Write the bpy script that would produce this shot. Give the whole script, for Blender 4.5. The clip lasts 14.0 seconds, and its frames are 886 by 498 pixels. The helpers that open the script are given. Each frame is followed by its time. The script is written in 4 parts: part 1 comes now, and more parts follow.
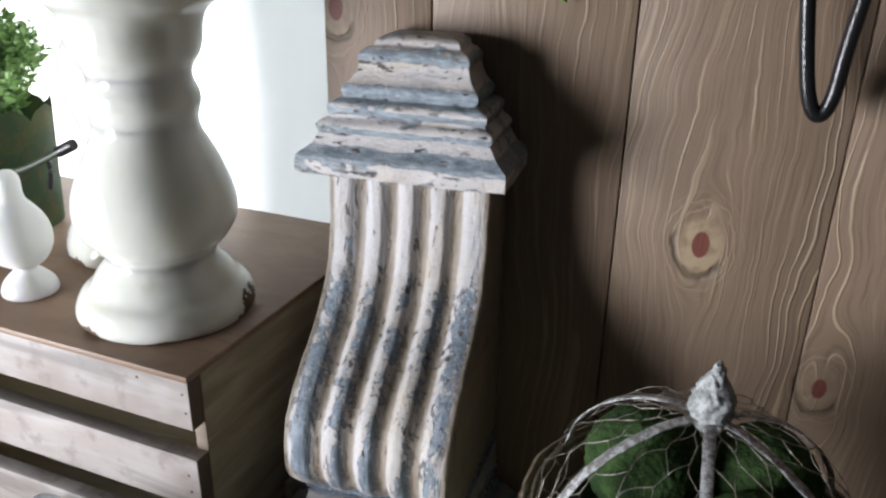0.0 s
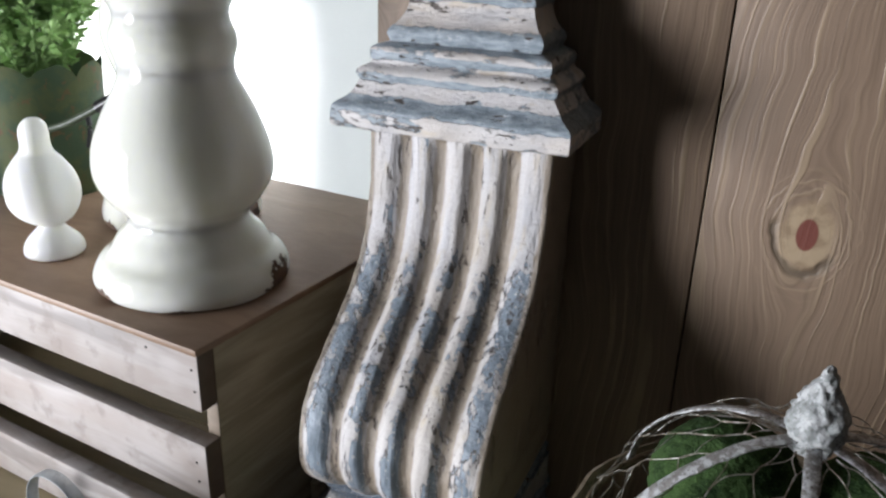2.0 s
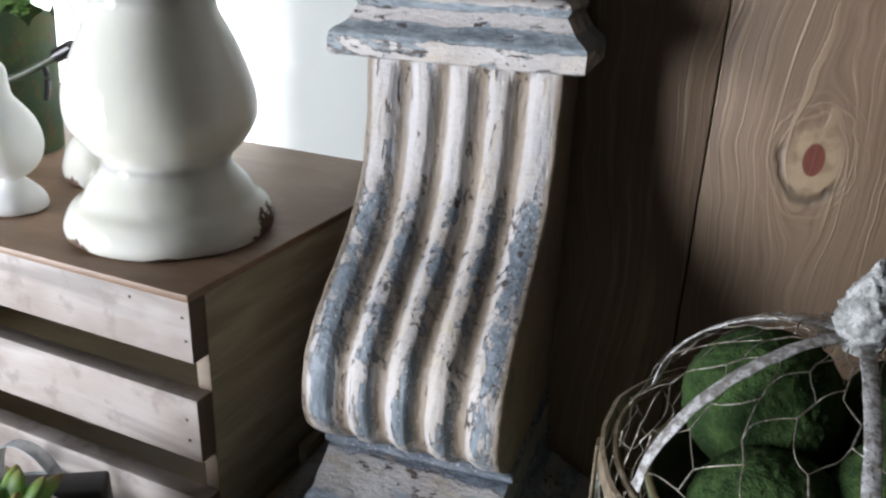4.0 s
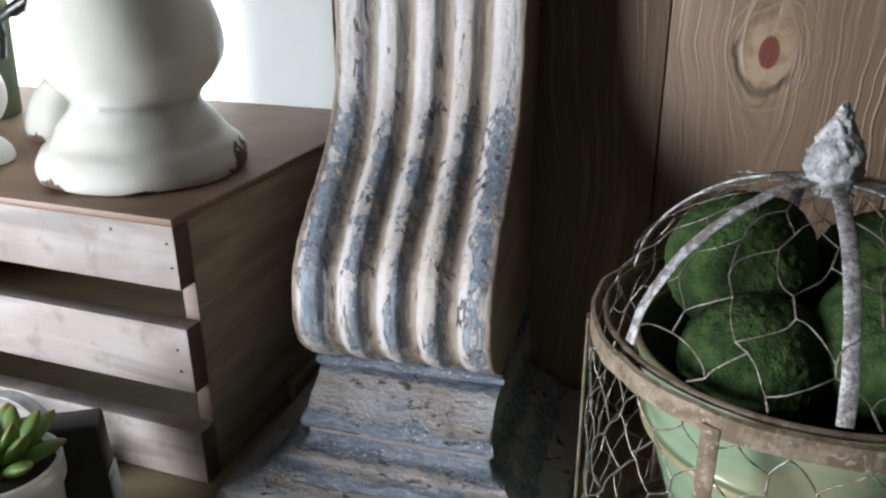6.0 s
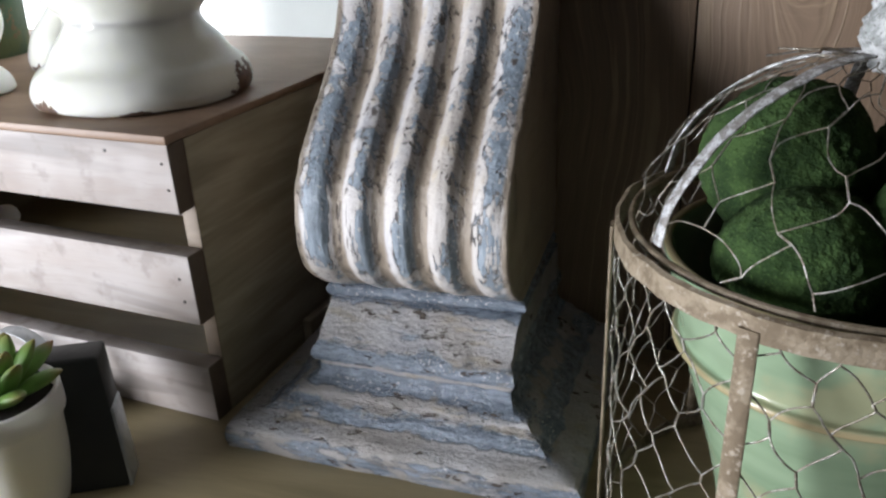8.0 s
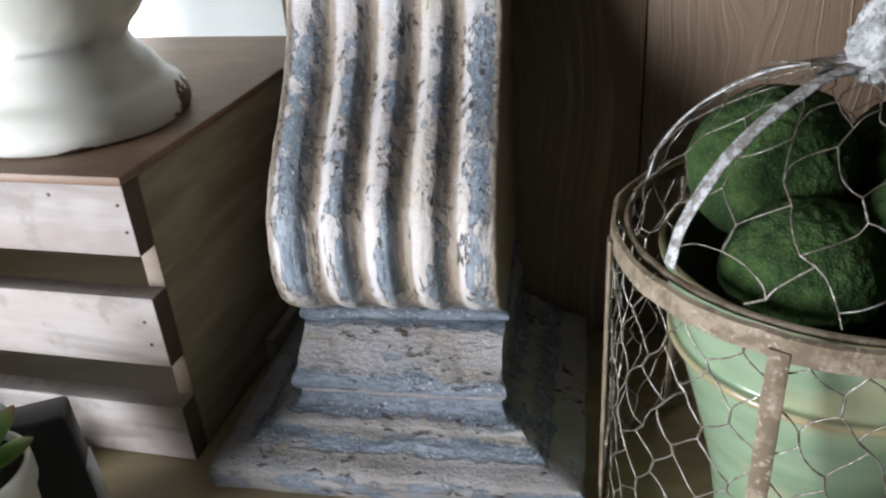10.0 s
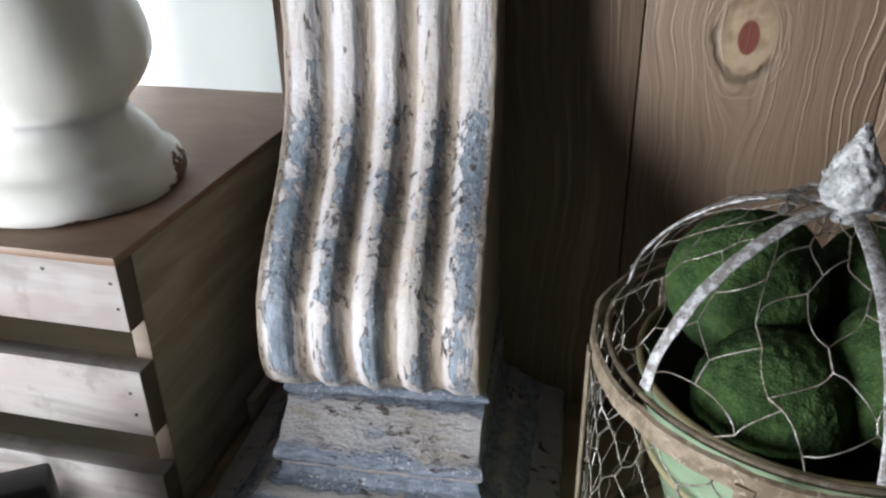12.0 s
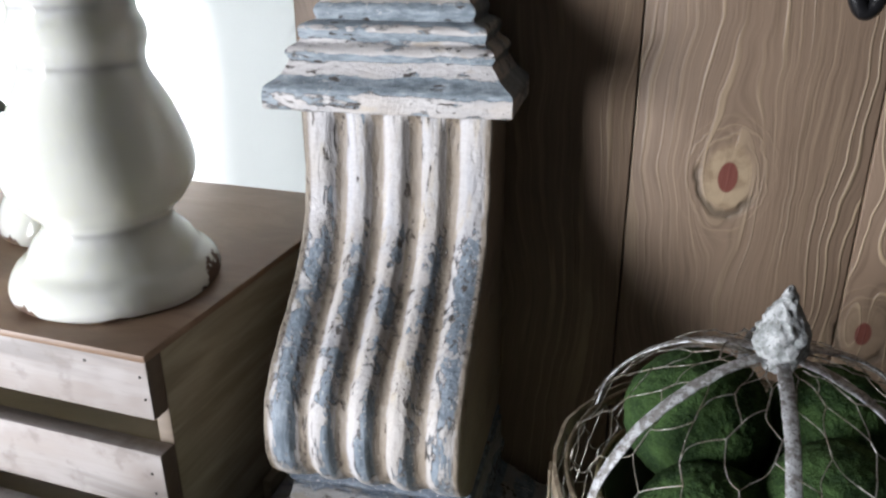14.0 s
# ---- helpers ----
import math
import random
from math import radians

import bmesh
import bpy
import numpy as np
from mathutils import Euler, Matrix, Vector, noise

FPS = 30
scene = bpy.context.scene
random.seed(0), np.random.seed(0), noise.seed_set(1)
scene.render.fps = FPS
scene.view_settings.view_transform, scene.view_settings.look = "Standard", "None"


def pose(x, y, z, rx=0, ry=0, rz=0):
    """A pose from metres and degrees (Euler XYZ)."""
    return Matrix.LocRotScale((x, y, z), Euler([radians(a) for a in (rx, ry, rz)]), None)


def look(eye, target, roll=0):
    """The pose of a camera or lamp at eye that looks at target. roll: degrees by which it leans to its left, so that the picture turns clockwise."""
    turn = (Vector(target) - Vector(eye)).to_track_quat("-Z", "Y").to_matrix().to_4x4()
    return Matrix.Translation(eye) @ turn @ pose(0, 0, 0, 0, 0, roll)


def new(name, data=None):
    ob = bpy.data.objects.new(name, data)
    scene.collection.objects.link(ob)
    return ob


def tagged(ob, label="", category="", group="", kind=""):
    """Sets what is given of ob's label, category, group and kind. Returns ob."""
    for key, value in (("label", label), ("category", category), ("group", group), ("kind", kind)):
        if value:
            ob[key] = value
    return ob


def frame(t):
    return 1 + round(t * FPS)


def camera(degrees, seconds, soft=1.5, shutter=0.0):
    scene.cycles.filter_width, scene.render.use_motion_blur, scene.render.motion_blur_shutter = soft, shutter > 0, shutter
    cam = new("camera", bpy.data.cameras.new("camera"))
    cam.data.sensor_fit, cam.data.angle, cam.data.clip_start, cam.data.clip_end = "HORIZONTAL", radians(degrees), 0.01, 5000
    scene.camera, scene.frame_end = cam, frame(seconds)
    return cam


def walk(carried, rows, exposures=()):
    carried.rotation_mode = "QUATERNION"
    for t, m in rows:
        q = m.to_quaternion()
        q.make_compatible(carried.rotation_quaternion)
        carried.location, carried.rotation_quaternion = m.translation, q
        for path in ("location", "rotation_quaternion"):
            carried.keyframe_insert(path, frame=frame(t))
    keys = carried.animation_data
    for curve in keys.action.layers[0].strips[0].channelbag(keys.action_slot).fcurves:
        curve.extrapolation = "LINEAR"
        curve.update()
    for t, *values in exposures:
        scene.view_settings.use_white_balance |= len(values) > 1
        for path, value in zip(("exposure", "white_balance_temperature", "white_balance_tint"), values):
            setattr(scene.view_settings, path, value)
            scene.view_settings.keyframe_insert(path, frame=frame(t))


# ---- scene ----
# camera and walk
cam = camera(58.5, 14.0, soft=2.4)
METRES, EYE, TILT, LEAN, TURN = 0.5, 0.54, -23.0, -1.0, 16.4
ROWS = [
    (0.0, 0.0, 0.0, 0.0, -0.0, 0.0, 0.0),
    (0.5, 0.0144, 0.0604, -0.003, 0.99, 0.11, -0.58),
    (1.0, 0.0374, 0.1223, -0.0169, 3.37, 0.75, -1.69),
    (1.5, 0.0502, 0.1582, -0.0363, 5.04, 0.84, -2.77),
    (2.0, 0.0443, 0.1761, -0.0586, 5.94, 1.01, -3.39),
    (4.5, -0.0696, 0.2161, -0.1764, -0.2, 1.14, -0.76),
    (5.0, -0.0807, 0.2118, -0.2085, -1.24, 1.13, 0.43),
    (5.5, -0.0853, 0.2034, -0.239, -1.96, 1.18, 0.74),
    (6.0, -0.0832, 0.1964, -0.2652, -1.87, 0.96, 2.19),
    (6.5, -0.0673, 0.198, -0.2848, -1.09, 0.26, 3.63),
    (7.0, -0.0548, 0.2075, -0.3033, 0.06, -0.27, 3.37),
    (7.5, -0.0399, 0.2415, -0.3252, 0.87, -0.83, 3.1),
    (8.0, -0.048, 0.2753, -0.3287, 1.25, -1.25, 3.09),
    (8.2, -0.0562, 0.2821, -0.329, 0.89, -1.25, 2.99),
    (10.3, -0.1549, 0.3038, -0.2353, -7.64, -5.61, 8.22),
    (10.5, -0.161, 0.3062, -0.2279, -8.18, -5.84, 8.16),
    (11.0, -0.1629, 0.3009, -0.1979, -9.41, -6.23, 7.39),
    (11.5, -0.1557, 0.2909, -0.1711, -9.01, -5.46, 6.11),
    (12.0, -0.1394, 0.2819, -0.1527, -7.7, -4.39, 5.15),
    (12.5, -0.1144, 0.2613, -0.1331, -6.58, -3.36, 4.34),
    (13.0, -0.086, 0.2352, -0.1091, -5.21, -1.84, 3.5),
    (13.5, -0.064, 0.2087, -0.0925, -3.86, -0.56, 2.97),
    (14.0, -0.0562, 0.1681, -0.0844, -3.07, 0.42, 2.66),
]
walk(cam, [(t, pose(0, 0, EYE, TILT, LEAN, TURN) @ pose(METRES * x, METRES * y, METRES * z, 90 + pitch, roll, yaw)) for t, x, y, z, yaw, pitch, roll in ROWS], ((0.0, -0.03), (2.0, -0.02), (5.0, -0.09), (8.0, 0.10), (11.5, 0.16), (14.0, 0.12)))

# ---- light ----
world = bpy.data.worlds.new("world")
scene.world = world
world.use_nodes = True
wn = world.node_tree.nodes
sky = wn.new("ShaderNodeTexSky")
sky.sky_type, sky.sun_disc = "NISHITA", False
sky.sun_elevation, sky.sun_rotation = radians(25), radians(230)
wn["Background"].inputs["Strength"].default_value = 0.1
world.node_tree.links.new(sky.outputs[0], wn["Background"].inputs["Color"])


def window_lamp(name, place, target, wide, high, watts, colour):
    data = bpy.data.lights.new(name, "AREA")
    data.shape, data.size, data.size_y, data.energy, data.color = "RECTANGLE", wide, high, watts, colour
    ob = new(name, data)
    ob.matrix_world = look(place, target)
    return ob


# daylight standing in the glazed door of the side wall
window_lamp("daylight_door", (-1.53, -0.70, 0.20), (1.0, -0.70, 0.20), 0.80, 0.86, 87, (0.885, 0.915, 1.0))


# ---- materials ----
class Mat:
    """A small node builder."""

    def __init__(self, name):
        self.m = bpy.data.materials.new(name)
        self.m.use_nodes = True
        self.t = self.m.node_tree
        self.n = self.t.nodes
        self.b = self.n["Principled BSDF"]
        self.c = self.n.new("ShaderNodeTexCoord").outputs["Object"]

    def put(self, sock, v):
        if hasattr(v, "links"):
            self.t.links.new(v, sock)
        elif isinstance(v, tuple) and len(v) == 3 and sock.type == "RGBA":
            sock.default_value = (*v, 1)
        else:
            sock.default_value = v

    def math(self, op, a, b=0.0, clamp=False):
        n = self.n.new("ShaderNodeMath")
        n.operation, n.use_clamp = op, clamp
        self.put(n.inputs[0], a)
        self.put(n.inputs[1], b)
        return n.outputs[0]

    def scaled(self, s, at=(0, 0, 0)):
        n = self.n.new("ShaderNodeMapping")
        self.put(n.inputs["Vector"], self.c)
        n.inputs["Scale"].default_value = s if isinstance(s, tuple) else (s, s, s)
        n.inputs["Location"].default_value = at
        return n.outputs[0]

    def noise(self, vec, scale=1.0, detail=4.0, rough=0.55, warp=0.0):
        n = self.n.new("ShaderNodeTexNoise")
        self.put(n.inputs["Vector"], vec)
        n.inputs["Scale"].default_value, n.inputs["Detail"].default_value = scale, detail
        n.inputs["Roughness"].default_value, n.inputs["Distortion"].default_value = rough, warp
        return n.outputs["Fac"]

    def step(self, v, lo, hi):
        n = self.n.new("ShaderNodeMapRange")
        n.interpolation_type = "SMOOTHSTEP"
        self.put(n.inputs["Value"], v)
        n.inputs["From Min"].default_value, n.inputs["From Max"].default_value = lo, hi
        return n.outputs[0]

    def mix(self, f, a, b):
        n = self.n.new("ShaderNodeMix")
        n.data_type = "RGBA"
        self.put(n.inputs[0], f)
        self.put(n.inputs[6], a)
        self.put(n.inputs[7], b)
        return n.outputs[2]

    def xyz(self, v=None):
        n = self.n.new("ShaderNodeSeparateXYZ")
        self.put(n.inputs[0], v or self.c)
        return n.outputs[0], n.outputs[1], n.outputs[2]

    def join(self, x, y, z):
        n = self.n.new("ShaderNodeCombineXYZ")
        for s, v in zip(n.inputs, (x, y, z)):
            self.put(s, v)
        return n.outputs[0]

    def chance(self):
        return self.n.new("ShaderNodeObjectInfo").outputs["Random"]

    def end(self, colour, rough=0.6, metal=0.0, height=None, depth=0.001, spec=0.5, coat=0.0):
        self.put(self.b.inputs["Base Color"], colour)
        self.put(self.b.inputs["Roughness"], rough)
        self.put(self.b.inputs["Metallic"], metal)
        self.b.inputs["Specular IOR Level"].default_value = spec
        self.b.inputs["Coat Weight"].default_value = coat
        if height is not None:
            n = self.n.new("ShaderNodeBump")
            n.inputs["Strength"].default_value, n.inputs["Distance"].default_value = 1.0, depth
            self.put(n.inputs["Height"], height)
            self.t.links.new(n.outputs[0], self.b.inputs["Normal"])
        return self.m


# knots of the plank wall: x, z, radius, how pale their ring is
KNOTS = ((0.037, 0.299, 0.020, 1.0), (0.146, 0.186, 0.017, 0.3), (-0.272, 0.468, 0.019, 0.6), (-0.14, 0.20, 0.015, 0.5), (0.22, 0.52, 0.02, 0.5), (0.30, 0.31, 0.016, 0.5))


def plank_material():
    m = Mat("brown_stained_pine")
    x, y, z = m.xyz()
    chance = m.chance()
    lazy = m.noise(m.join(m.math("MULTIPLY", x, 5.0), m.math("MULTIPLY", chance, 40.0), m.math("MULTIPLY", z, 4.5)), 1.0, 2.0)
    flow = m.math("ADD", x, m.math("MULTIPLY", m.math("SUBTRACT", lazy, 0.5), 0.058))
    ripple = m.noise(m.join(m.math("MULTIPLY", x, 12.0), m.math("MULTIPLY", chance, 17.0), m.math("MULTIPLY", z, 17.0)), 1.0, 2.0)
    flow = m.math("ADD", flow, m.math("MULTIPLY", m.math("SUBTRACT", ripple, 0.5), 0.011))
    core = ring = halo = None
    for kx, kz, r, pale in KNOTS:
        dx = m.math("SUBTRACT", x, kx)
        dz = m.math("SUBTRACT", z, kz)
        wob = m.math("MULTIPLY", m.math("SUBTRACT", m.noise(m.scaled(45.0), 1.0, 2.0), 0.5), 0.012)
        near = m.math("ADD", m.math("SQRT", m.math("ADD", m.math("MULTIPLY", dx, dx), m.math("MULTIPLY", m.math("MULTIPLY", dz, dz), 0.48))), wob)
        long2 = m.math("ADD", m.math("MULTIPLY", dx, dx), m.math("MULTIPLY", m.math("MULTIPLY", dz, dz), 0.16))
        push = m.math("DIVIDE", 1.5 * r * r, m.math("ADD", long2, 0.6 * r * r))
        flow = m.math("SUBTRACT", flow, m.math("MULTIPLY", dx, push))
        c = m.math("SUBTRACT", 1.0, m.step(m.math("SQRT", m.math("ADD", m.math("MULTIPLY", m.math("MULTIPLY", dx, dx), 1.75), m.math("ADD", m.math("MULTIPLY", m.math("MULTIPLY", dz, dz), 0.62), m.math("MULTIPLY", wob, 0.0016)))), r * 0.40, r * 0.48))
        g = m.math("MULTIPLY", m.math("SUBTRACT", 1.0, m.step(near, r * 0.72, r * 0.98)), pale)
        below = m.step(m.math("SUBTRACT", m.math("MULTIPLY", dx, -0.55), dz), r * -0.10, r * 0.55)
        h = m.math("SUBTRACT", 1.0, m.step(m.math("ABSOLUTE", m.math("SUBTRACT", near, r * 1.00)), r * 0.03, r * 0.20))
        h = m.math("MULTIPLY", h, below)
        swirl = m.step(m.math("SINE", m.math("ADD", m.math("MULTIPLY", near, 1150.0), m.math("MULTIPLY", lazy, 14.0))), 0.35, 1.0)
        swirl = m.math("MULTIPLY", swirl, m.math("MULTIPLY", m.step(near, r * 0.85, r * 1.10), m.math("SUBTRACT", 1.0, m.step(near, r * 1.15, r * 1.9))))
        rings = swirl if core is None else m.math("MAXIMUM", rings, swirl)
        core = c if core is None else m.math("MAXIMUM", core, c)
        ring = g if ring is None else m.math("MAXIMUM", ring, g)
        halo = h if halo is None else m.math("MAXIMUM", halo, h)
    uneven = m.noise(m.join(m.math("MULTIPLY", flow, 55.0), m.math("MULTIPLY", chance, 30.0), m.math("MULTIPLY", z, 1.2)), 1.0, 2.0)
    wave = m.math("SINE", m.math("ADD", m.math("MULTIPLY", flow, 560.0), m.math("MULTIPLY", uneven, 19.0)))
    line = m.math("MULTIPLY", m.step(wave, 0.66, 1.0), m.math("SUBTRACT", 1.0, m.math("MULTIPLY", ring, 0.9), True))
    broad = m.noise(m.join(m.math("MULTIPLY", flow, 26.0), m.math("MULTIPLY", chance, 9.0), m.math("MULTIPLY", z, 2.0)), 1.0, 2.0)
    line = m.math("MULTIPLY", line, m.step(broad, 0.34, 0.60))
    patchy = m.noise(m.scaled((30.0, 1.0, 9.0)), 1.0, 3.0)
    line = m.math("MULTIPLY", line, m.step(patchy, 0.30, 0.62))
    line = m.math("MAXIMUM", line, m.math("MULTIPLY", rings, 0.40))
    fibre = m.noise(m.join(m.math("MULTIPLY", flow, 700.0), y, m.math("MULTIPLY", z, 16.0)), 1.0, 3.0)
    tone = m.noise(m.scaled((9.0, 1.0, 4.0)), 1.0, 3.0)
    col = m.mix(tone, (0.170, 0.117, 0.079), (0.290, 0.207, 0.144))
    col = m.mix(m.math("MULTIPLY", m.step(fibre, 0.45, 0.75), 0.45), col, (0.085, 0.055, 0.034))
    streak = m.noise(m.join(m.math("MULTIPLY", flow, 330.0), m.math("MULTIPLY", chance, 23.0), m.math("MULTIPLY", z, 5.0)), 1.0, 2.0)
    col = m.mix(m.math("MULTIPLY", m.step(streak, 0.54, 0.70), m.math("MULTIPLY", m.step(broad, 0.62, 0.40), 0.42)), col, (0.40, 0.30, 0.20))
    col = m.mix(m.math("MULTIPLY", line, 0.66), col, (0.42, 0.325, 0.205))
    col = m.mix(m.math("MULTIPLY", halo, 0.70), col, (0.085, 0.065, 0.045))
    col = m.mix(m.math("MULTIPLY", ring, 0.58), col, m.mix(m.step(m.noise(m.scaled(85.0), 1.0, 4.0), 0.35, 0.6), (0.27, 0.195, 0.115), (0.45, 0.35, 0.22)))
    col = m.mix(core, col, m.mix(tone, (0.11, 0.032, 0.022), (0.20, 0.062, 0.045)))
    tall = m.math("ADD", m.math("MULTIPLY", line, 0.7), m.math("MULTIPLY", fibre, 0.35))
    tall = m.math("SUBTRACT", tall, m.math("MULTIPLY", halo, 1.5))
    return m.end(col, m.math("ADD", 0.42, m.math("MULTIPLY", tone, 0.25)), 0, tall, 0.0007)


def chippy_paint(name, bands, cream_a, cream_b, blue_a, blue_b, more=0.0, depth=0.0013, shine=0.44, soft_edge=0.013):
    """Old paint: cream over blue-grey, flaking to dark wood. bands: strips (height, half width, how much bluer) in which the colours were brushed along a moulding; None: along the flutes."""
    m = Mat(name)
    x, y, z = m.xyz()
    tall_cells = (1.0, 1.0, 0.15) if not bands else (0.30, 0.6, 1.0)
    at = lambda s: m.scaled(tuple(s * c for c in tall_cells))
    big = m.noise(at(105.0), 1.0, 6.0, 0.62, 0.15)
    drift = m.noise(m.scaled(15.0, (3.1, 0, 1.7)), 1.0, 2.0)
    fine = m.noise(m.scaled(430.0), 1.0, 4.0, 0.65)
    mid = m.noise(at(260.0), 1.0, 5.0, 0.65, 0.2)
    ragged = m.noise(m.scaled(170.0, (1.3, 0.4, 2.2)), 1.0, 5.0, 0.7)
    field = m.math("ADD", m.math("MULTIPLY", big, 0.48), m.math("ADD", m.math("MULTIPLY", mid, 0.24), m.math("MULTIPLY", drift, 0.20)))
    field = m.math("ADD", field, m.math("MULTIPLY", ragged, 0.12))
    if bands:
        waver = m.math("ADD", z, m.math("MULTIPLY", m.math("SUBTRACT", m.noise(m.scaled((40.0, 40.0, 40.0)), 1.0, 4.0), 0.5), 0.004))
        for height, half, amount in bands:
            strip = m.math("SUBTRACT", 1.0, m.step(m.math("ABSOLUTE", m.math("SUBTRACT", waver, height)), half * 0.6, half * 1.25))
            field = m.math("ADD", field, m.math("MULTIPLY", strip, amount))
    else:
        low = m.math("SUBTRACT", 1.0, m.step(m.math("ABSOLUTE", m.math("SUBTRACT", z, 0.200)), 0.055, 0.105))
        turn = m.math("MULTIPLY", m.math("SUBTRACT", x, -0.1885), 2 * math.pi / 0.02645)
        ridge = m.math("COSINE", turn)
        flank = m.math("COSINE", m.math("SUBTRACT", turn, 1.2))
        ends = m.step(m.math("SUBTRACT", -0.1885, x), 0.046, 0.054)
        ends = m.math("ADD", ends, m.math("SUBTRACT", 1.0, m.step(m.math("ABSOLUTE", m.math("SUBTRACT", x, -0.1385)), 0.004, 0.009)))
        field = m.math("ADD", field, m.math("ADD", m.math("MULTIPLY", low, 0.016), m.math("MULTIPLY", flank, 0.046)))
        field = m.math("ADD", field, m.math("MULTIPLY", m.math("MULTIPLY", ends, low), 0.045))
        field = m.math("SUBTRACT", field, m.math("MULTIPLY", m.step(m.math("ADD", z, m.math("MULTIPLY", big, 0.05)), 0.285, 0.315), 0.085))
    field = m.math("ADD", field, more - 0.012)
    blue = m.step(field, 0.5515 - soft_edge / 2, 0.5515 + soft_edge / 2)
    rim = m.math("SUBTRACT", 1.0, m.step(m.math("ABSOLUTE", m.math("SUBTRACT", field, 0.545)), 0.003, 0.011))
    rim = m.math("MULTIPLY", rim, m.step(m.noise(at(120.0), 1.0, 3.0), 0.43, 0.51))
    chip = m.math("MULTIPLY", m.step(mid, 0.575, 0.60), m.step(m.noise(at(70.0), 1.0, 4.0), 0.54, 0.59))
    chip = m.math("MAXIMUM", chip, m.math("MULTIPLY", rim, min(1.0, 0.013 / soft_edge)))
    cream = m.mix(m.step(drift, 0.35, 0.65), cream_a, cream_b)
    cream = m.mix(m.math("MULTIPLY", m.step(fine, 0.50, 0.70), 0.35), cream, tuple(c * 0.66 for c in cream_a))
    cream = m.mix(m.math("MULTIPLY", m.step(m.noise(at(38.0), 1.0, 3.0), 0.50, 0.68), 0.55), cream, tuple(c * f for c, f in zip(cream_b, (0.70, 0.74, 0.80))))
    cream = m.mix(m.math("MULTIPLY", m.step(m.noise(at(55.0), 2.0, 4.0), 0.56, 0.68), 0.55), cream, tuple(c * f for c, f in zip(cream_a, (0.98, 0.90, 0.72))))
    grey = m.mix(m.step(mid, 0.35, 0.65), blue_a, blue_b)
    col = m.mix(blue, cream, grey)
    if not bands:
        # brown dirt of the flutes, darkened so the colour also carries their shade
        dirt_shade = m.step(m.math("ADD", m.math("MULTIPLY", ridge, -0.5), m.math("MULTIPLY", m.math("ADD", mid, big), 0.45)), 0.58, 0.86)
        col = m.mix(m.math("MULTIPLY", dirt_shade, 0.86), col, m.mix(fine, (0.17, 0.132, 0.092), (0.26, 0.205, 0.145)))
    fleck = m.math("MULTIPLY", m.step(fine, 0.585, 0.63), m.step(m.noise(at(60.0), 1.0, 2.0), 0.47, 0.58))
    col = m.mix(m.math("MULTIPLY", fleck, m.math("MULTIPLY", blue, 0.75)), col, (0.58, 0.57, 0.565))
    col = m.mix(m.math("MULTIPLY", chip, 0.94), col, m.mix(fine, (0.030, 0.024, 0.020), (0.11, 0.085, 0.068)))
    tall = m.math("ADD", m.math("MULTIPLY", fine, 0.34), m.math("MULTIPLY", mid, 0.8))
    tall = m.math("ADD", tall, m.math("MULTIPLY", ragged, 0.5))
    tall = m.math("SUBTRACT", tall, m.math("MULTIPLY", chip, 1.0))
    tall = m.math("SUBTRACT", tall, m.math("MULTIPLY", blue, 0.45))
    return m.end(col, m.math("SUBTRACT", shine, m.math("MULTIPLY", blue, 0.12)), 0, tall, depth)


def wood(name, dark, light, grain=(60.0, 6.0, 60.0), rough=0.6, wash=None, raw_end=None, end_y=None):
    m = Mat(name)
    fibre = m.noise(m.scaled(grain), 1.0, 5.0, 0.6, 0.6)
    blot = m.noise(m.scaled(11.0), 1.0, 3.0)
    pores = m.noise(m.scaled(tuple(g * 7 for g in grain)), 1.0, 3.0)
    col = m.mix(m.step(fibre, 0.30, 0.72), dark, light)
    col = m.mix(m.math("MULTIPLY", m.step(blot, 0.45, 0.75), 0.4), col, dark)
    if wash:
        col = m.mix(m.math("MULTIPLY", m.step(m.math("ADD", m.math("MULTIPLY", fibre, 0.5), m.math("MULTIPLY", blot, 0.6)), 0.46, 0.66), 0.85), wash, col)
    col = m.mix(m.math("MULTIPLY", m.step(pores, 0.60, 0.78), 0.35), col, dark)
    if wash:
        smear = m.noise(m.scaled(tuple(g * 0.75 for g in grain), (0.7, 0.3, 1.9)), 1.0, 3.0, 0.5, 0.4)
        col = m.mix(m.math("MULTIPLY", m.step(smear, 0.50, 0.64), 0.62), col, (0.17, 0.15, 0.135))
        grime = m.noise(m.scaled(34.0, (0.2, 0.9, 0.4)), 1.0, 4.0, 0.6)
        col = m.mix(m.math("MULTIPLY", m.step(grime, 0.54, 0.66), 0.45), col, (0.20, 0.17, 0.145))
    if raw_end is not None:
        x, y, z = m.xyz()
        col = m.mix(m.step(x, raw_end - 0.0010, raw_end - 0.0004), col, m.mix(fibre, (0.06, 0.042, 0.03), (0.14, 0.10, 0.07)))
    if end_y is not None:
        x, y, z = m.xyz()
        col = m.mix(m.step(y, end_y + 0.0002, end_y + 0.0012), m.mix(fibre, (0.13, 0.095, 0.065), (0.24, 0.19, 0.14)), col)
    return m.end(col, rough, 0, m.math("ADD", fibre, m.math("MULTIPLY", pores, 0.4)), 0.0005)


